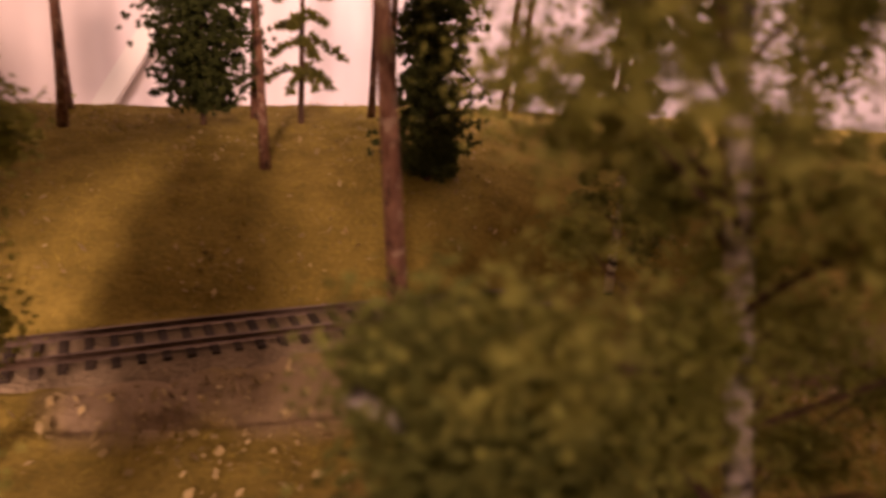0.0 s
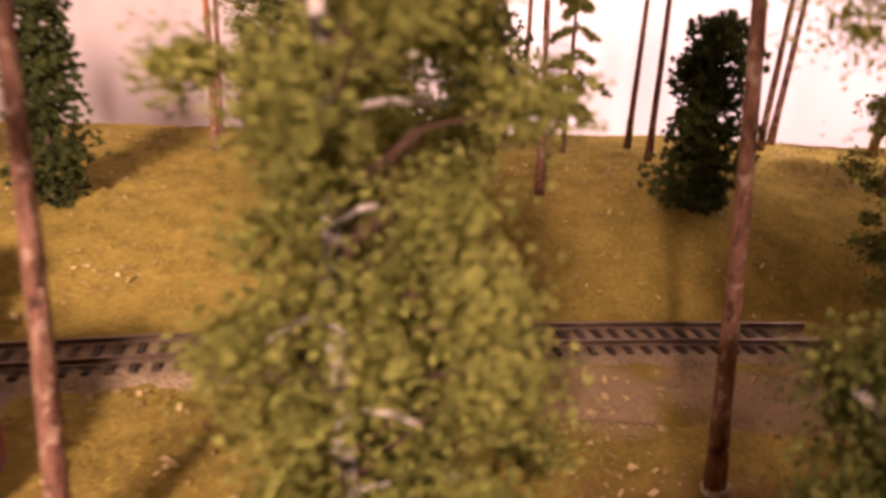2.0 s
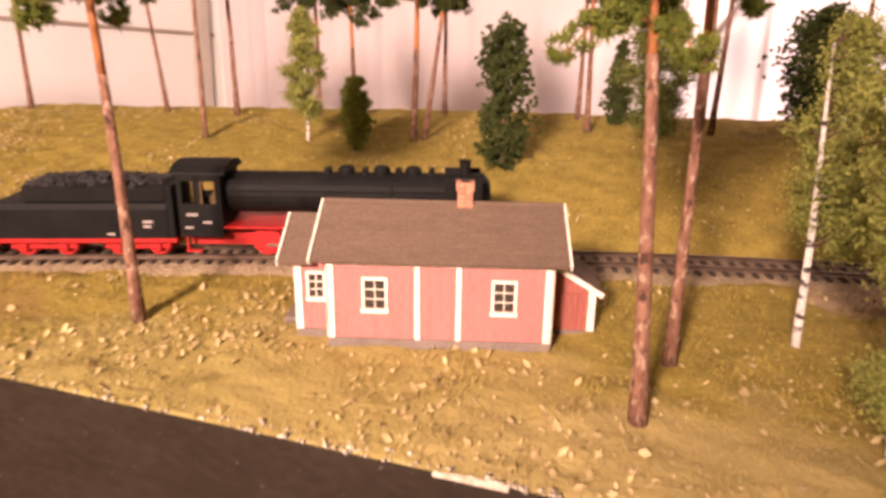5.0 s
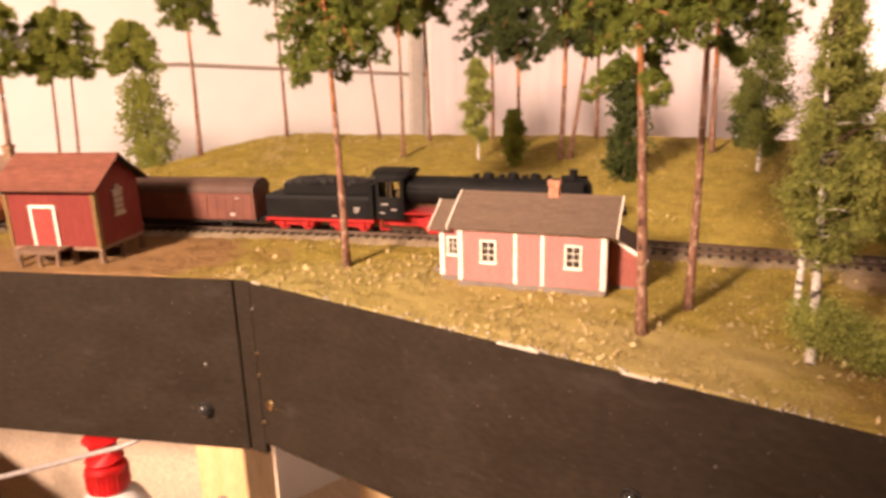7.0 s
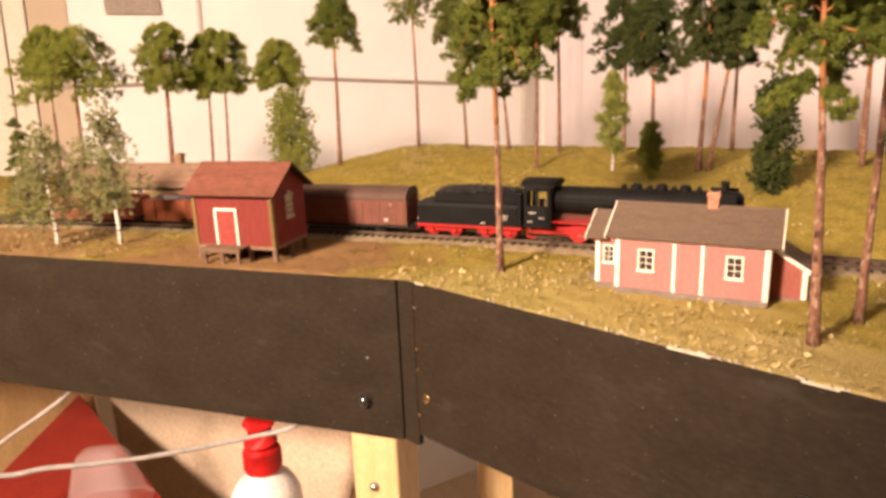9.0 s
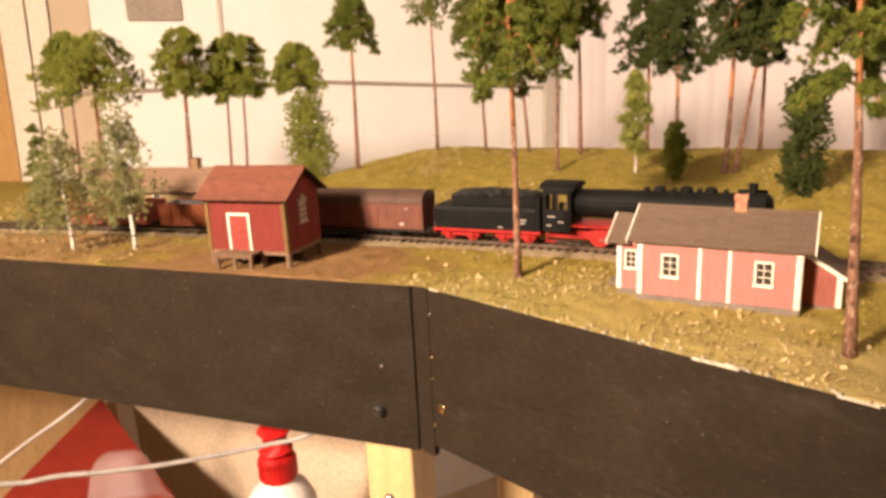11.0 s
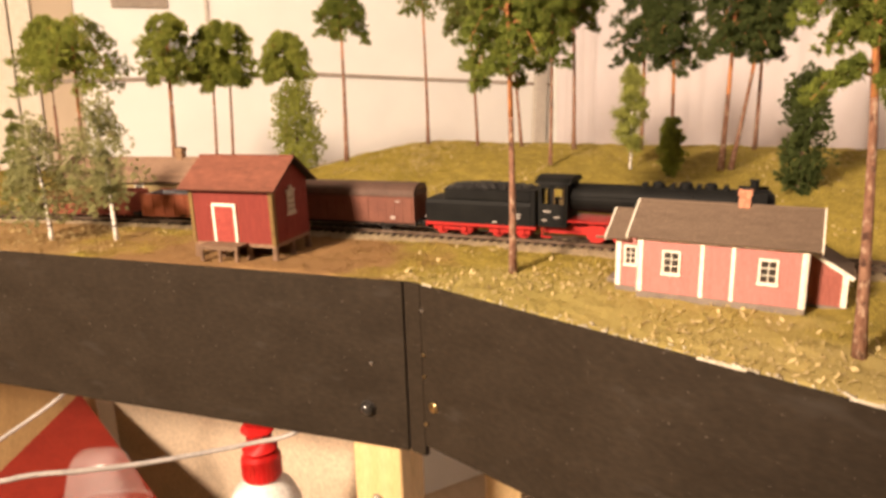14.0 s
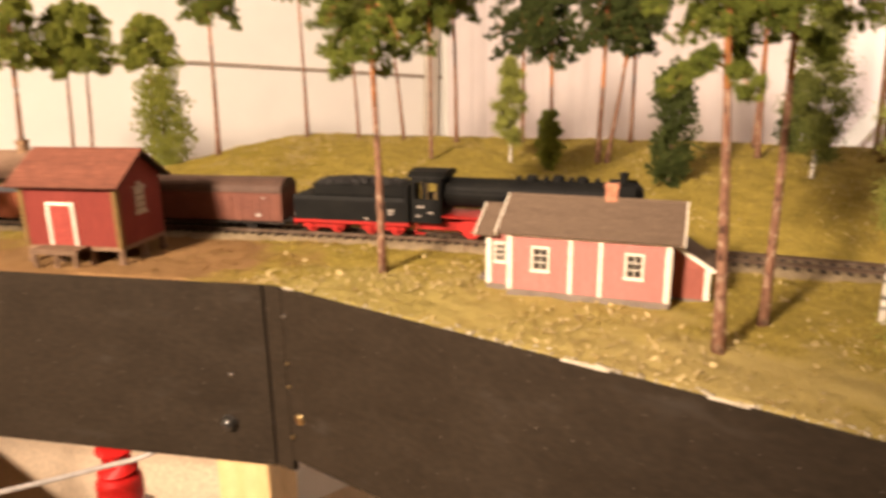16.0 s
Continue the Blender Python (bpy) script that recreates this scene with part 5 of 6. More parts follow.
def fir(x, y, height, radius, label, material=None, tiers=7, bare=0.25):
    TREE_NO[0] += 1
    rng = np.random.default_rng(700 + TREE_NO[0])
    t = thing("fir_tree", Matrix.Translation((x, y, float(gz(x, y)))), label, "fir tree", "firs of the layout")
    part("trunk", tube(bmesh.new(), [(0, 0, -0.003), (0.0005, 0, height * 0.5), (0, 0, height)], [0.0020, 0.0014, 0.0003], 8), DARKBARK, t)
    pads, bm = [], bmesh.new()
    for i in range(tiers):
        f = i / (tiers - 1)
        z = height * (bare + (1 - bare) * f)
        reach = radius * (1.0 - 0.85 * f)
        k = 5 if f < 0.7 else 4
        turn = rng.random() * 6
        for j in range(k):
            if rng.random() < 0.12:
                continue
            a = turn + 6.283 * j / k + rng.normal() * 0.3
            e = reach * (0.65 + 0.5 * rng.random())
            zz = z + rng.normal() * height * 0.02
            for g in (0.25, 0.5, 0.75, 0.95):
                s = 0.0062 - 0.0028 * g
                pads.append((math.cos(a) * e * g, math.sin(a) * e * g, zz - e * g * g * 0.45, a, s * 1.1, s * 0.8, s * 0.45))
            tube(bm, [(0, 0, zz), (math.cos(a) * e * 0.6, math.sin(a) * e * 0.6, zz - e * 0.15), (math.cos(a) * e, math.sin(a) * e, zz - e * 0.42)], [0.0006, 0.0004, 0.0002], 5, caps=False)
    tagged(part("branchwork", bm, DARKBARK, t), kind="stuff")
    part("crown", needles(rng, pads, 9, 16, 0.0024, 0.00042), material or FIRLEAF, t)
    return t


# pines by the cottage and the line
pine(-0.1029, 0.0422, 0.215, 0.132, 0.030, 0.0029, (-0.071, 0.018), tufts=20, per=34, long=0.0026, wide=0.0003, droop=0.4, low=((0.128, 195, 0.026), (0.124, 330, 0.020), (0.134, 100, 0.022), (0.132, 250, 0.018)))
pine(-0.107, 0.0913, 0.225, 0.136, 0.042, 0.0026, (-0.019, 0.040), tufts=30, per=34, long=0.0026, wide=0.0003, low=((0.140, 30, 0.016),))
pine(-0.316, -0.004, 0.208, 0.120, 0.034, 0.0028, (0.03, -0.03), tufts=26, per=36, long=0.0026, wide=0.0003)
glued = pine(0.0281, 0.1789, 0.230, 0.150, 0.028, 0.0026, (-0.088, -0.107))
ring = bmesh.new()
tube(ring, [(0, 0, 0.0), (0.0001, 0, 0.0022), (0.0001, 0, 0.0028)], [0.0042, 0.0036, 0.0028], 14)
for v in ring.verts:
    v.co += Vector((noise.noise(v.co * 900), noise.noise(v.co * 900 + Vector((5, 0, 0))), 0)) * 0.0012
part("glue_ring", ring, SCUFF, glued, "ragged ring of dried white glue")
# pines on the hill, from one end to the other
for px, py, ph, ps, pr, pt, pl, pm in (
        (-0.773, 0.062, 0.228, 0.142, 0.034, 0.0030, (0.012, 0.025), NEEDLE), (-0.755, 0.174, 0.240, 0.153, 0.034, 0.0024, (0, 0), NEEDLE), (-0.688, 0.210, 0.200, 0.128, 0.032, 0.0022, (-0.04, -0.02), LIGHTLEAF),
        (-0.642, 0.246, 0.210, 0.125, 0.028, 0.0022, (-0.08, -0.05), NEEDLE), (-0.528, 0.200, 0.215, 0.124, 0.027, 0.0022, (0, 0.01), NEEDLE), (-0.580, 0.278, 0.230, 0.128, 0.032, 0.0026, (-0.02, 0), NEEDLE),
        (-0.517, 0.325, 0.190, 0.088, 0.034, 0.0024, (0, 0), DEEPGREEN), (-0.468, 0.320, 0.190, 0.082, 0.030, 0.0024, (-0.02, 0), DEEPGREEN), (-0.383, 0.295, 0.205, 0.090, 0.038, 0.0028, (0.02, 0.02), DEEPGREEN),
        (-0.376, 0.300, 0.200, 0.105, 0.030, 0.0024, (0.10, 0.10), DEEPGREEN), (-0.426, 0.405, 0.200, 0.090, 0.030, 0.0024, (0, 0), DEEPGREEN), (-0.268, 0.385, 0.215, 0.098, 0.045, 0.0026, (-0.03, 0.0), DEEPGREEN),
        (-0.298, 0.434, 0.215, 0.108, 0.038, 0.0024, (0.01, 0), DEEPGREEN), (-0.190, 0.443, 0.220, 0.150, 0.032, 0.0026, (0, 0), NEEDLE), (-0.175, 0.414, 0.210, 0.140, 0.030, 0.0026, (0.03, 0), NEEDLE),
        (-0.197, 0.464, 0.215, 0.150, 0.032, 0.0024, (-0.04, 0), NEEDLE), (-0.054, 0.372, 0.225, 0.160, 0.030, 0.0024, (-0.05, 0), NEEDLE), (-0.083, 0.462, 0.215, 0.150, 0.030, 0.0022, (0, 0), NEEDLE),
        (-0.0125, 0.472, 0.215, 0.150, 0.030, 0.0022, (0.01, 0), NEEDLE), (0.0015, 0.442, 0.220, 0.155, 0.030, 0.0022, (0.0, 0), NEEDLE), (0.073, 0.506, 0.220, 0.150, 0.030, 0.0024, (0.04, 0), NEEDLE),
        (0.085, 0.543, 0.220, 0.150, 0.030, 0.0026, (0.06, 0), NEEDLE), (0.145, 0.523, 0.210, 0.120, 0.034, 0.0028, (0.07, 0), DEEPGREEN), (0.129, 0.432, 0.215, 0.140, 0.032, 0.0024, (0.05, 0), NEEDLE)):
    pine(px, py, ph, ps, pr, pt, pl, pm, "tall slender model pine on the grassy hill", tufts=9 if ps >= 0.15 else 20)
# pines behind the station
for px, py, ph, ps, pr, pt in ((-0.93, -0.236, 0.210, 0.112, 0.062, 0.0034), (-1.00, -0.261, 0.218, 0.145, 0.040, 0.0026), (-0.93, -0.126, 0.216, 0.126, 0.036, 0.0040), (-0.95, -0.066, 0.210, 0.116, 0.036, 0.0024),
                              (-0.95, -0.043, 0.208, 0.116, 0.036, 0.0024), (-0.90, 0.021, 0.190, 0.118, 0.037, 0.0024)):
    pine(px, py, ph, ps, pr, pt, (0.03, 0.06), STATIONPINE, "model pine with a rounded crown behind the station", layers=5, tufts=30)
# birches
birch(-0.0305, 0.0680, 0.158, 0.050, 0.0320, 0.0024, (-0.060, 0.026), 54000, 0.00045, top=0.6, push=(0.003, 0.008), label="large model birch with dense light green crown", clumps=120, low=((0.004, -0.003, 0.020, 0.013), (0.014, 0.003, 0.017, 0.013), (0.024, 0.006, 0.011, 0.011), (-0.004, 0.010, 0.02, 0.012)))
birch(-0.0675, 0.1356, 0.130, 0.042, 0.021, 0.0021, (-0.049, 0.084), 20000, 0.0005, clumps=36, push=(0.007, 0.011))
birch(0.077, 0.102, 0.190, 0.030, 0.036, 0.0021, (-0.19, 0.0), 80000, 0.00034, label="large model birch with a hanging crown beside the board edge", clumps=90)
birch(-0.456, 0.247, 0.102, 0.022, 0.0155, 0.0016, (0.0, 0.0), 15000, 0.00065, BIRCHLEAF, label="slim light green model birch on the hill", clumps=22)
birch(-0.200, 0.3435, 0.135, 0.018, 0.024, 0.0018, (0.0, 0.0), 24000, 0.00065, LIGHTLEAF, label="light green model birch on the hill", clumps=28)
birch(-0.604, -0.231, 0.122, 0.050, 0.036, 0.0022, (0.03, 0.0), 20000, 0.00042, GREYLEAF, 0.7, label="grey-green weeping model birch by the board edge", clumps=44)
birch(-0.644, -0.281, 0.106, 0.040, 0.038, 0.0022, (-0.02, 0.0), 22000, 0.00042, GREYLEAF, 0.7, label="dense grey-green weeping model birch by the board edge", clumps=44)
birch(0.112, 0.330, 0.150, 0.020, 0.030, 0.0022, (0.0, 0.0), 9000, 0.0007, LIGHTLEAF, label="sparse broadleaf model tree at the foot of the hill", clumps=30)
young = birch(0.033, 0.088, 0.082, 0.028, 0.018, 0.0018, (0.0, 0.0), 24000, 0.00045, LIGHTLEAF, label="young broadleaf model tree with a low leafy crown", clumps=30)
part("limb", tube(bmesh.new(), [(0, 0, 0.066), (-0.005, -0.003, 0.075), (-0.0085, -0.0042, 0.0780)], [0.0005, 0.0006, 0.0008], 6), BIRCHBARK, young, "pale broken twig")
# bushes
shrub(-0.286, 0.271, 0.104, 0.021, DEEPGREEN, "tall dark green model juniper on the hill", 10000, taper=0.18)
shrub(-0.409, 0.253, 0.058, 0.0135, STATIONPINE, "short dark green model juniper on the hill", 5000, taper=0.5)
shrub(-0.256, 0.420, 0.070, 0.013, DEEPGREEN, "dark green model juniper behind the birch", 6000)
shrub(-0.106, 0.437, 0.095, 0.033, DEEPGREEN, "broad dark green model bush on a short stem", 15000, taper=0.35, z0=0.010)
shrub(0.026, 0.374, 0.098, 0.025, DEEPGREEN, "tall dark green model juniper beside the pines", 13000, taper=0.3)
shrub(-0.845, 0.022, 0.118, 0.037, LIMELEAF, "bright yellow-green leafy model bush behind the shed", 15000, taper=0.45)
fir(-0.053, 0.4545, 0.125, 0.026, "sparse yellow-green model fir with drooping tiers")
fir(-0.80, -0.30, 0.110, 0.030, "bright green model conifer near the joint", LIGHTLEAF, 8, 0.12)

# ---- under and before the layout ----
def leg(name, x, y, w, d, top, deg, label):
    ob = part(name, boxes((0, w, 0, d, -1.05, top), bevel=0.0012), PINEWOOD, m=frame_of((x, y, 0), deg))
    return tagged(ob, label, "table leg", "legs of the layout")


leg("table_leg", -0.388, -0.104, 0.040, 0.045, -0.124, 40.2, "planed pine leg bolted behind the front board")
leg("table_leg", -0.627, 0.177, 0.046, 0.045, -0.03, 62, "planed pine leg at the back of the layout")


def bolt(x, z, m, r, material, dome, label, name="bolt"):
    pts, radii = [(x, 0.0002, z), (x, -0.0010, z)], [r * 1.3, r * 1.3]
    for k in range(8):
        a = math.pi / 2 * k / 7.3
        pts.append((x, -0.0011 - dome * math.sin(a), z))
        radii.append(r * 1.15 * math.cos(a))
    ob = part(name, tube(bmesh.new(), pts, radii, 20), material, m=m, smooth=True)
    return tagged(ob, label, "screw", "screws in the front boards")


RUN_MID = math.hypot(-0.3415 + 1.16, -0.0788 + 0.771)
bolt(RUN_MID - 0.031, -0.099, M_MID, 0.0049, LACQUER, 0.0052, "domed black coach bolt in the black board")
bolt(RUN_MID - 0.026, -0.063, M_MID, 0.0011, STEEL, 0.0006, "small bright screw in the black board", "screw")
for dx, z, r, material in ((0.0095, -0.087, 0.0031, BRASS), (0.0020, -0.050, 0.0010, BRASS), (0.0018, -0.066, 0.0010, BRASS), (0.0020, -0.102, 0.0012, BRASS), (0.0020, -0.018, 0.0010, STEEL)):
    bolt(dx, z, M_RIGHT, r, material, 0.0005, "countersunk brass screw in the black board", "screw")

bolt(0.2632, -0.061, M_RIGHT, 0.0040, LACQUER, 0.0042, "domed black coach bolt in the black board")
bolt(0.0185, -0.182, frame_of((-0.388, -0.104, 0), 40.2), 0.0034, STEEL, 0.0030, "bright domed bolt in the pine leg")


def worn_edge(m, x0, x1, wide, seed, label):
    """A thin ragged patch of bare plaster along the top edge of a board."""
    bm, rows = bmesh.new(), []
    k = max(6, int((x1 - x0) / 0.0012))
    for i in range(k + 1):
        f = i / k
        e = wide * math.sin(math.pi * f) ** 0.5 * (0.65 + 0.7 * noise.noise(Vector((f * k * 0.31, seed, 0.5))))
        x = x0 + (x1 - x0) * f
        rows.append([bm.verts.new((x, -0.0006, 0.0001)), bm.verts.new((x, -0.0006, 0.0006)), bm.verts.new((x, 0.0006 + max(e, 0), 0.0011)), bm.verts.new((x, 0.0006 + max(e, 0), -0.0005))])
    for a, b in zip(rows, rows[1:]):
        for j in range(4):
            bm.faces.new((a[j], b[j], b[(j + 1) % 4], a[(j + 1) % 4]))
    bm.faces.new(rows[0])
    bm.faces.new(rows[-1][::-1])
    bmesh.ops.recalc_face_normals(bm, faces=bm.faces[:])
    return tagged(part("plaster_patch", bm, SCUFF, m=m), label, "plaster patch", "worn patches on the board edges")


for x0, x1, wide in ((0.191, 0.214, 0.0013), (0.003, 0.011, 0.0012), (0.256, 0.272, 0.0004)):
    worn_edge(M_RIGHT, x0, x1, wide, x0 * 50, "bare white plaster along the worn board edge")


def bottle():
    b = thing("glue_bottle", Matrix.Translation((-0.530, -0.142, -0.400)), "white plastic bottle with a red cap under the layout", "bottle")
    prof = [(0.0, 0.034), (0.004, 0.036), (0.12, 0.036), (0.145, 0.034), (0.160, 0.027), (0.168, 0.018), (0.172, 0.0145)]
    part("body", tube(bmesh.new(), [(0, 0, z) for z, r in prof], [r for z, r in prof], 28), BOTTLEWHITE, b, smooth=True)
    cap = part("cap", tube(bmesh.new(), [(0, 0, 0.172), (0, 0, 0.1735), (0, 0, 0.194), (0, 0, 0.197)], [0.0175, 0.0183, 0.0178, 0.0145], 28), CAPRED, b, "red ribbed screw cap")
    for k in range(28):
        a = 6.283 * k / 28
        part("rib", boxes((0.0178, 0.0187, -0.0007, 0.0007, 0.175, 0.192), m=Matrix.Rotation(a, 4, "Z")), CAPRED, cap)
    part("spout", tube(bmesh.new(), [(0, 0, 0.197), (0, 0, 0.202), (0, 0, 0.222), (0.002, 0, 0.226)], [0.0125, 0.0165, 0.0160, 0.012], 24), CAPRED, b, "red hinged spout")


bottle()
stool = part("stool", boxes((-0.59, -0.47, -0.20, -0.085, -1.05, -0.4005), bevel=0.002), PINEWOOD)
tagged(stool, "plain wooden block stool under the bottle", "stool")
bench = thing("workbench", Matrix.Identity(4), "pale wooden workbench standing under the layout", "workbench")
part("bench_top", boxes((-1.46, -0.42, -0.90, -0.262, -0.430, -0.402), bevel=0.002), BENCHWOOD, bench)
for lx in (-1.40, -0.50):
    for ly in (-0.85, -0.33):
        part("leg", boxes((lx, lx + 0.05, ly, ly + 0.05, -1.05, -0.430)), BENCHWOOD, bench)
folder = thing("folder", Matrix.Identity(4), "flat red card folder lying on the workbench", "folder")


def sheet_of_card(name, corners, z0, z1, material, label=""):
    bm = bmesh.new()
    lo, hi = [bm.verts.new((*c, z0)) for c in corners], [bm.verts.new((*c, z1)) for c in corners]
    for k in range(4):
        bm.faces.new((lo[k], lo[(k + 1) % 4], hi[(k + 1) % 4], hi[k]))
    bm.faces.new(hi)
    bm.faces.new(lo[::-1])
    return part(name, bm, material, folder, label)


corners = [(-1.215, -0.285), (-0.62, -0.588), (-0.60, -0.30), (-0.70, -0.198)]
inner = [(-0.84 + (a + 0.84) * 0.985, -0.36 + (b + 0.36) * 0.985) for a, b in corners]
sheet_of_card("back_cover", corners, -0.4018, -0.3995, REDBOX)
sheet_of_card("papers", inner, -0.3994, -0.3873, PRINT, "stack of white papers")
sheet_of_card("front_cover", corners, -0.3872, -0.3850, REDBOX)


def plastic_tub():
    """A clear tapered tub turned upside down, with a thin wall."""
    bm = bmesh.new()
    prof = [(0, 0.048, 0.038), (0.002, 0.051, 0.041), (0.005, 0.047, 0.037), (0.070, 0.032, 0.023), (0.080, 0.026, 0.017), (0.084, 0.017, 0.009)]
    prof += [(z - 0.0012, hx - 0.0012, hy - 0.0012) for z, hx, hy in reversed(prof[2:])] + [(0, 0.046, 0.036)]
    rings = []
    for z, hx, hy in prof:
        ring = []
        for k in range(32):
            a = 6.283185 * k / 32
            ring.append(bm.verts.new((math.copysign(abs(math.cos(a)) ** 0.5, math.cos(a)) * hx, math.copysign(abs(math.sin(a)) ** 0.5, math.sin(a)) * hy, z)))
        rings.append(ring)
    for i, (a, b) in enumerate(zip(rings, rings[1:] + rings[:1])):
        if i == 5:
            continue
        for k in range(32):
            bm.faces.new((a[k], a[(k + 1) % 32], b[(k + 1) % 32], b[k]))
    bm.faces.new(rings[5])
    bm.faces.new(rings[6][::-1])
    bmesh.ops.recalc_face_normals(bm, faces=bm.faces[:])
    ob = part("plastic_tub", bm, FILM, m=frame_of((-0.815, -0.275, -0.3848), 62), smooth=True)
    return tagged(ob, "clear plastic tub upside down on the red folder", "plastic tub")


plastic_tub()


def card_sheet():
    """A bent sheet of beige card standing on the floor; its right end stands in for the lit wall."""
    pts = []
    for k in range(21):
        f = k / 20
        pts.append((-0.535 - 0.72 * f, 0.020 - 0.255 * f - 0.006 * math.sin(math.pi * f)))
    bm = bmesh.new()
    rows = [[bm.verts.new((x + dx, y, z)) for dx, z in ((0, -1.05), (0, -0.10), (-0.003, -0.10), (-0.003, -1.05))] for x, y in pts]
    for a, b in zip(rows, rows[1:]):
        for j in range(4):
            bm.faces.new((a[j], b[j], b[(j + 1) % 4], a[(j + 1) % 4]))
    bm.faces.new(rows[0])
    bm.faces.new(rows[-1][::-1])
    bmesh.ops.recalc_face_normals(bm, faces=bm.faces[:])
    return tagged(part("card_sheet", bm, CARD), "bent beige card under the layout, its right end standing in for the lit wall", "card sheet")


card_sheet()


def cable(pts, r, label):
    bm = bmesh.new()
    fine = []
    p = [Vector(q) for q in pts]
    for i in range(len(p) - 1):
        a, b, c, d = p[max(i - 1, 0)], p[i], p[i + 1], p[min(i + 2, len(p) - 1)]
        for k in range(8):
            t = k / 8
            fine.append(0.5 * ((2 * b) + (c - a) * t + (2 * a - 5 * b + 4 * c - d) * t * t + (3 * b - a - 3 * c + d) * t ** 3))
    fine.append(p[-1])
    tube(bm, fine, r, 10)
    return tagged(part("cable", bm, CABLEGREY, smooth=True), label, "cable", "cables under the layout")


cable([(-0.47, -0.46, -0.30), (-0.482, -0.385, -0.15), (-0.487, -0.333, -0.142), (-0.485, -0.285, -0.150), (-0.483, -0.241, -0.157), (-0.473, -0.166, -0.160), (-0.455, -0.120, -0.150), (-0.43, -0.06, -0.10)], 0.0021, "thin grey cable hanging under the front board")
cable([(-0.74, -0.52, -0.384), (-0.765, -0.46, -0.30), (-0.775, -0.385, -0.25), (-0.762, -0.302, -0.20), (-0.74, -0.24, -0.14), (-0.70, -0.15, -0.03)], 0.0024, "thin white cable rising behind the front board")

# ---- crumbs along the worn board edge ----
def edge_crumbs():
    rng = np.random.default_rng(41)
    n = 420
    u = np.concatenate([rng.random(n // 2) * 0.5, 0.12 + 0.22 * rng.random(n - n // 2)])
    v = 0.0008 + 0.006 * rng.random(n) ** 2
    s = 0.00025 + 0.0007 * rng.random(n) ** 2.5
    c = np.stack([u, v, 0.0006 + s * 0.6], axis=1)
    tet = np.array([(1, 1, 1), (1, -1, -1), (-1, 1, -1), (-1, -1, 1)], dtype=float)
    jig = tet[None] + 0.5 * rng.normal(size=(n, 4, 3))
    verts = (c[:, None, :] + jig * s[:, None, None] * np.array([1.2, 1.0, 0.6])).reshape(-1, 3)
    base = np.arange(n)[:, None] * 4
    faces = np.concatenate([base + np.array(f) for f in ((0, 1, 2), (0, 3, 1), (0, 2, 3), (1, 3, 2))])
    ob = part("plaster_crumbs", quick("plaster_crumbs", verts, faces), SCUFF, m=M_RIGHT)
    return tagged(ob, "pale plaster crumbs along the board edge", "crumbs", kind="stuff")


edge_crumbs()

# ---- sleepers, litter and grass ----
me = None
for i in range(205):
    x, y, h = on_track(-0.98 + i * 0.0074)
    if me is None:
        me = bpy.data.meshes.new("sleeper")
        b = boxes((-0.0013, 0.0013, -0.0150, 0.0150, 0.0012, 0.0037), bevel=0.0002)
        b.to_mesh(me)
        b.free()
    part("sleeper", me, SLEEPER, track, m=Matrix.Translation((x, y, 0)) @ Matrix.Rotation(h, 4, "Z"))


def strew(count, seed, where):
    """Places on the open ground: x, y, z."""
    rng = np.random.default_rng(seed)
    u = rng.random(count * 3) * 3
    fx = np.interp(u, [0, 1, 2, 3], [p[0] for p in FRONT])
    fy = np.interp(u, [0, 1, 2, 3], [p[1] for p in FRONT])
    bx, by = np.interp(u, BACK_U, BACK_X), np.interp(u, BACK_U, BACK_Y)
    v = 0.0012 + 0.99 * rng.random(count * 3)
    x, y = fx + (bx - fx) * v, fy + (by - fy) * v
    keep = (np.abs(y - np.interp(x, XS, YS)) * 0.85 > 0.024) & where(rng, x, y) & (x < 0.4) & (x > -1.05)
    lx, ly = (x + 0.2285) * 0.8536 + (y - 0.0265) * 0.5210, -(x + 0.2285) * 0.5210 + (y - 0.0265) * 0.8536
    keep &= ~((lx > -0.017) & (lx < 0.113) & (ly > -0.001) & (ly < 0.057))
    x, y, v = x[keep][:count], y[keep][:count], v[keep][:count]
    return rng, x, y, gz(x, y) + rumple(x, y) + 0.0006 * np.exp(-18 * v)


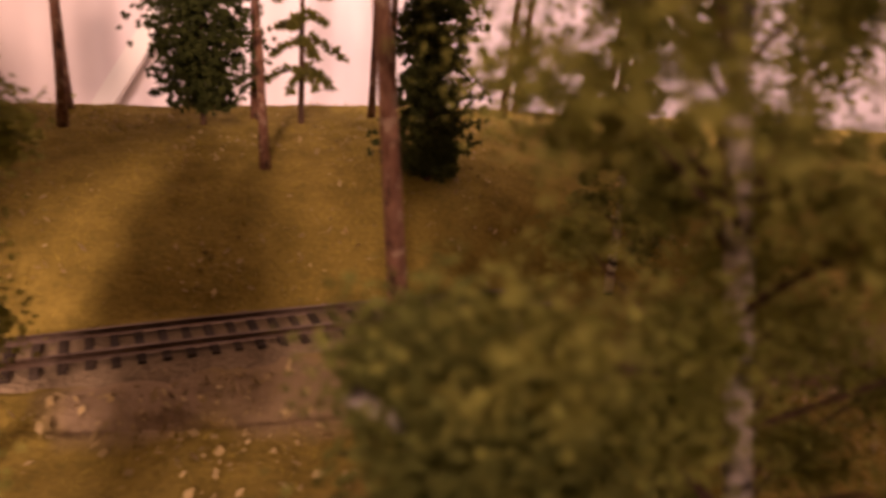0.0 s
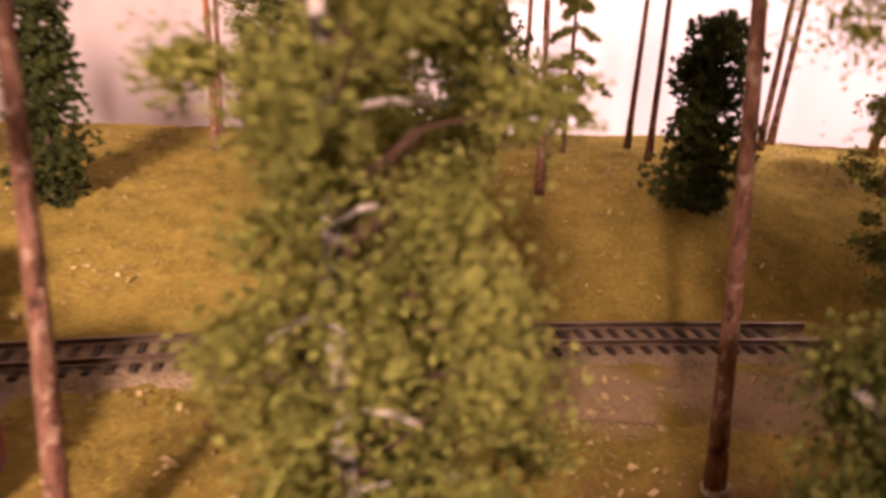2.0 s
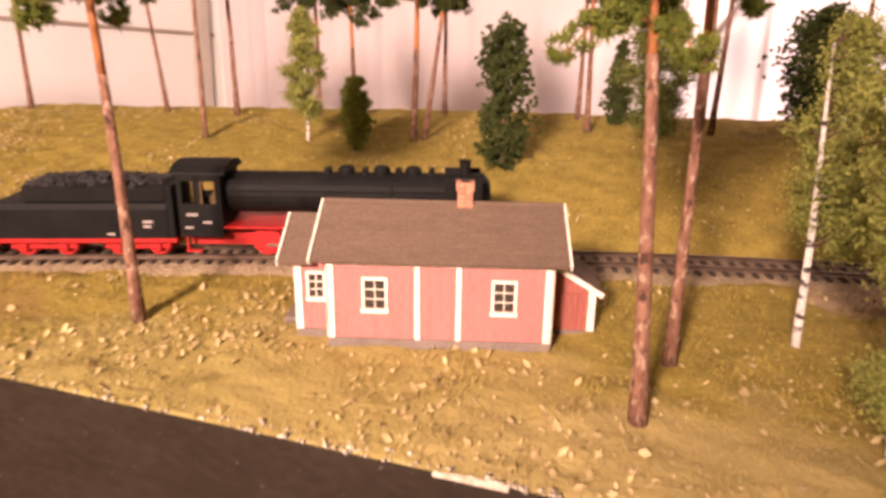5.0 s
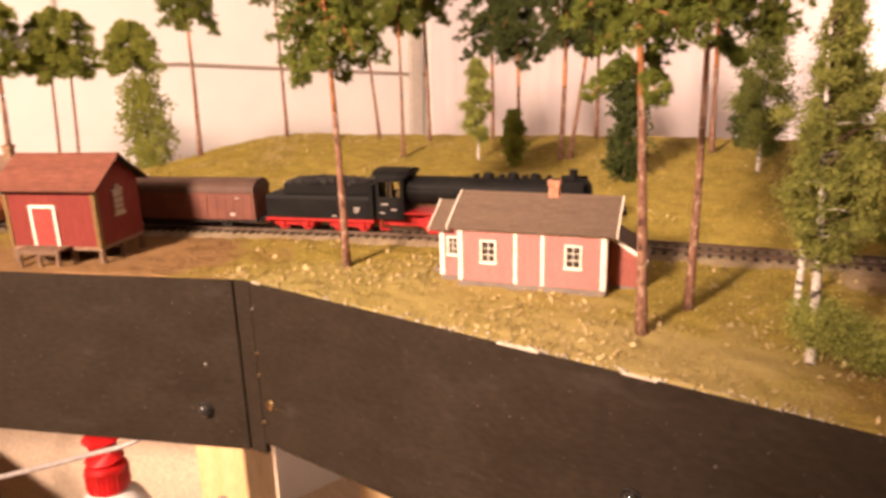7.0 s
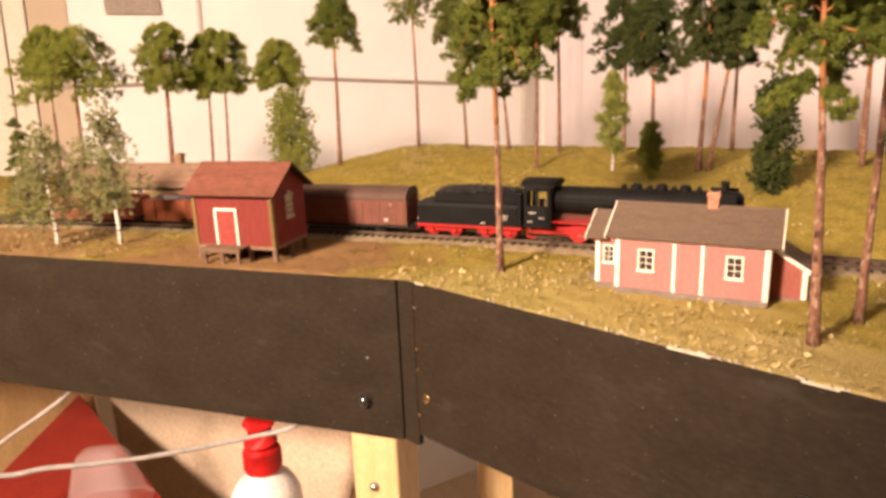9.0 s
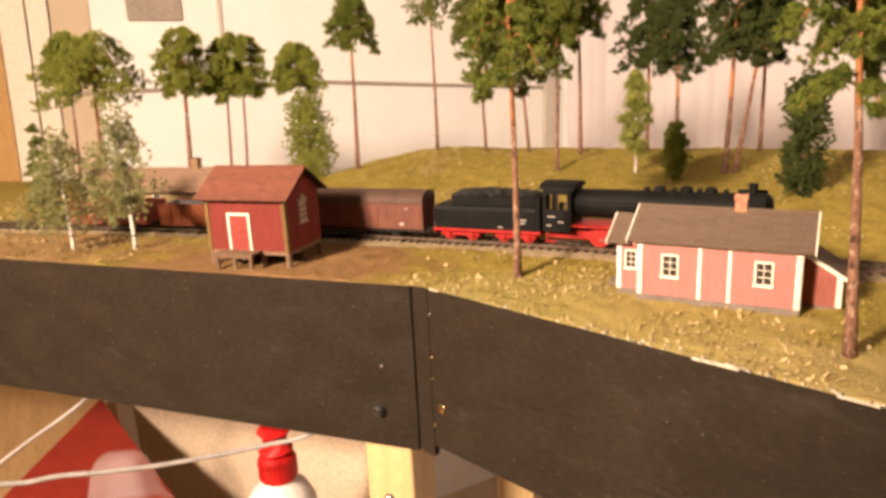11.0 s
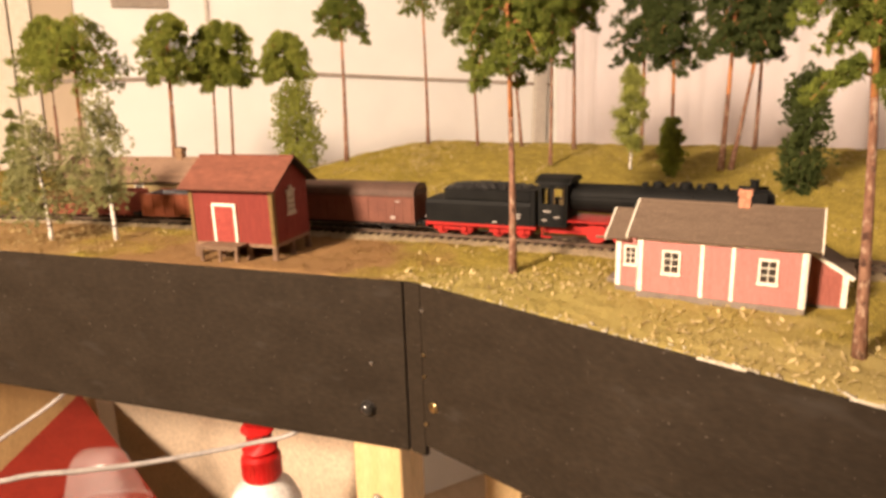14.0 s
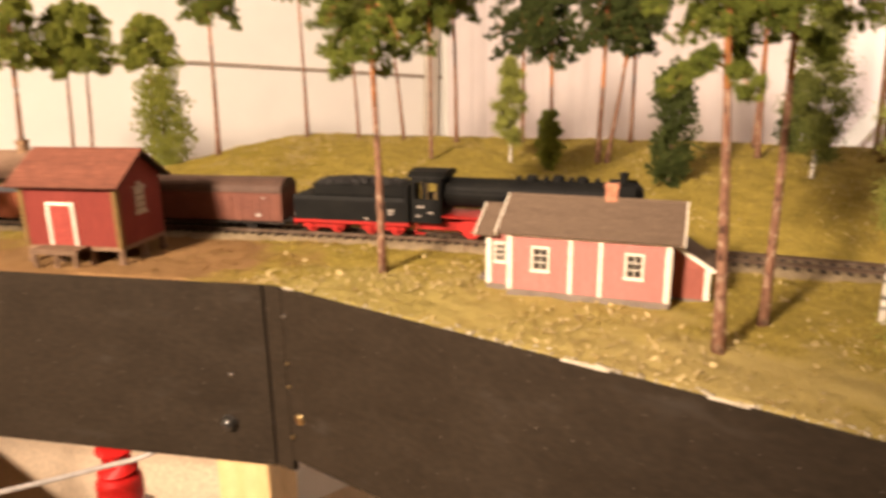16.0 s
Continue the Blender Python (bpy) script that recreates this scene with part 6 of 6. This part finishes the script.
def patches(rng, x, y):
    n = np.array([noise.noise(Vector((a * 16, b * 16, 2.2))) for a, b in zip(x, y)])
    yard = np.hypot(x + 0.47, y + 0.15) < 0.13
    return (rng.random(len(x)) < np.clip(0.25 + 1.5 * n, 0.03, 1.0)) & ~yard


rng, x, y, z = strew(46000, 11, patches)
n = len(x)
a, t1, t2 = rng.random(n) * 6.283, rng.normal(size=n) * 0.6, rng.normal(size=n) * 0.6
s = (0.0004 + 0.0011 * rng.random(n) ** 2.8) * np.where((y < 0.06) & (x > -0.27), 1.12, np.where(gz(x, y) > 0.02, 0.85, 1.0))
c, d = np.cos(a), np.sin(a)
U = np.stack([c, d, t1], axis=1) * s[:, None] * 1.4
V = np.stack([-d, c, t2], axis=1) * s[:, None] * 0.8
P = np.stack([x, y, z + 0.0012], axis=1)
lit = part("leaf_litter", quick("leaf_litter", np.stack([P - U, P - V, P + U, P + V], axis=1).reshape(-1, 3), np.arange(4 * n).reshape(n, 4)), LITTER)
tagged(lit, "pale dry leaf flakes scattered on the turf", "leaf litter", kind="stuff")


def open_turf(rng, x, y):
    yard = np.exp(-(np.hypot(x + 0.47, y + 0.15) / 0.11) ** 4)
    return rng.random(len(x)) > yard * 0.85


rng, x, y, z = strew(260000, 12, open_turf)
n = len(x)
a = rng.random(n) * 6.283
h = (0.0009 + 0.0024 * rng.random(n) ** 1.5) * np.clip(0.9 + 1.4 * np.array([noise.noise(Vector((p * 60, q * 60, 7.7))) for p, q in zip(x, y)]), 0.4, 1.8)
lean = rng.normal(size=(n, 2)) * 0.55
w = 0.00016 + 0.00014 * rng.random(n)
side = np.stack([np.cos(a) * w, np.sin(a) * w, np.zeros(n)], axis=1)
P = np.stack([x, y, z - 0.0002], axis=1)
tip = P + np.stack([lean[:, 0] * h, lean[:, 1] * h, h], axis=1)
blades = part("grass", quick("grass", np.stack([P - side, P + side, tip], axis=1).reshape(-1, 3), np.arange(3 * n).reshape(n, 3)), BLADE)
tagged(blades, "short dry yellow-green grass fibres", "grass", kind="stuff")
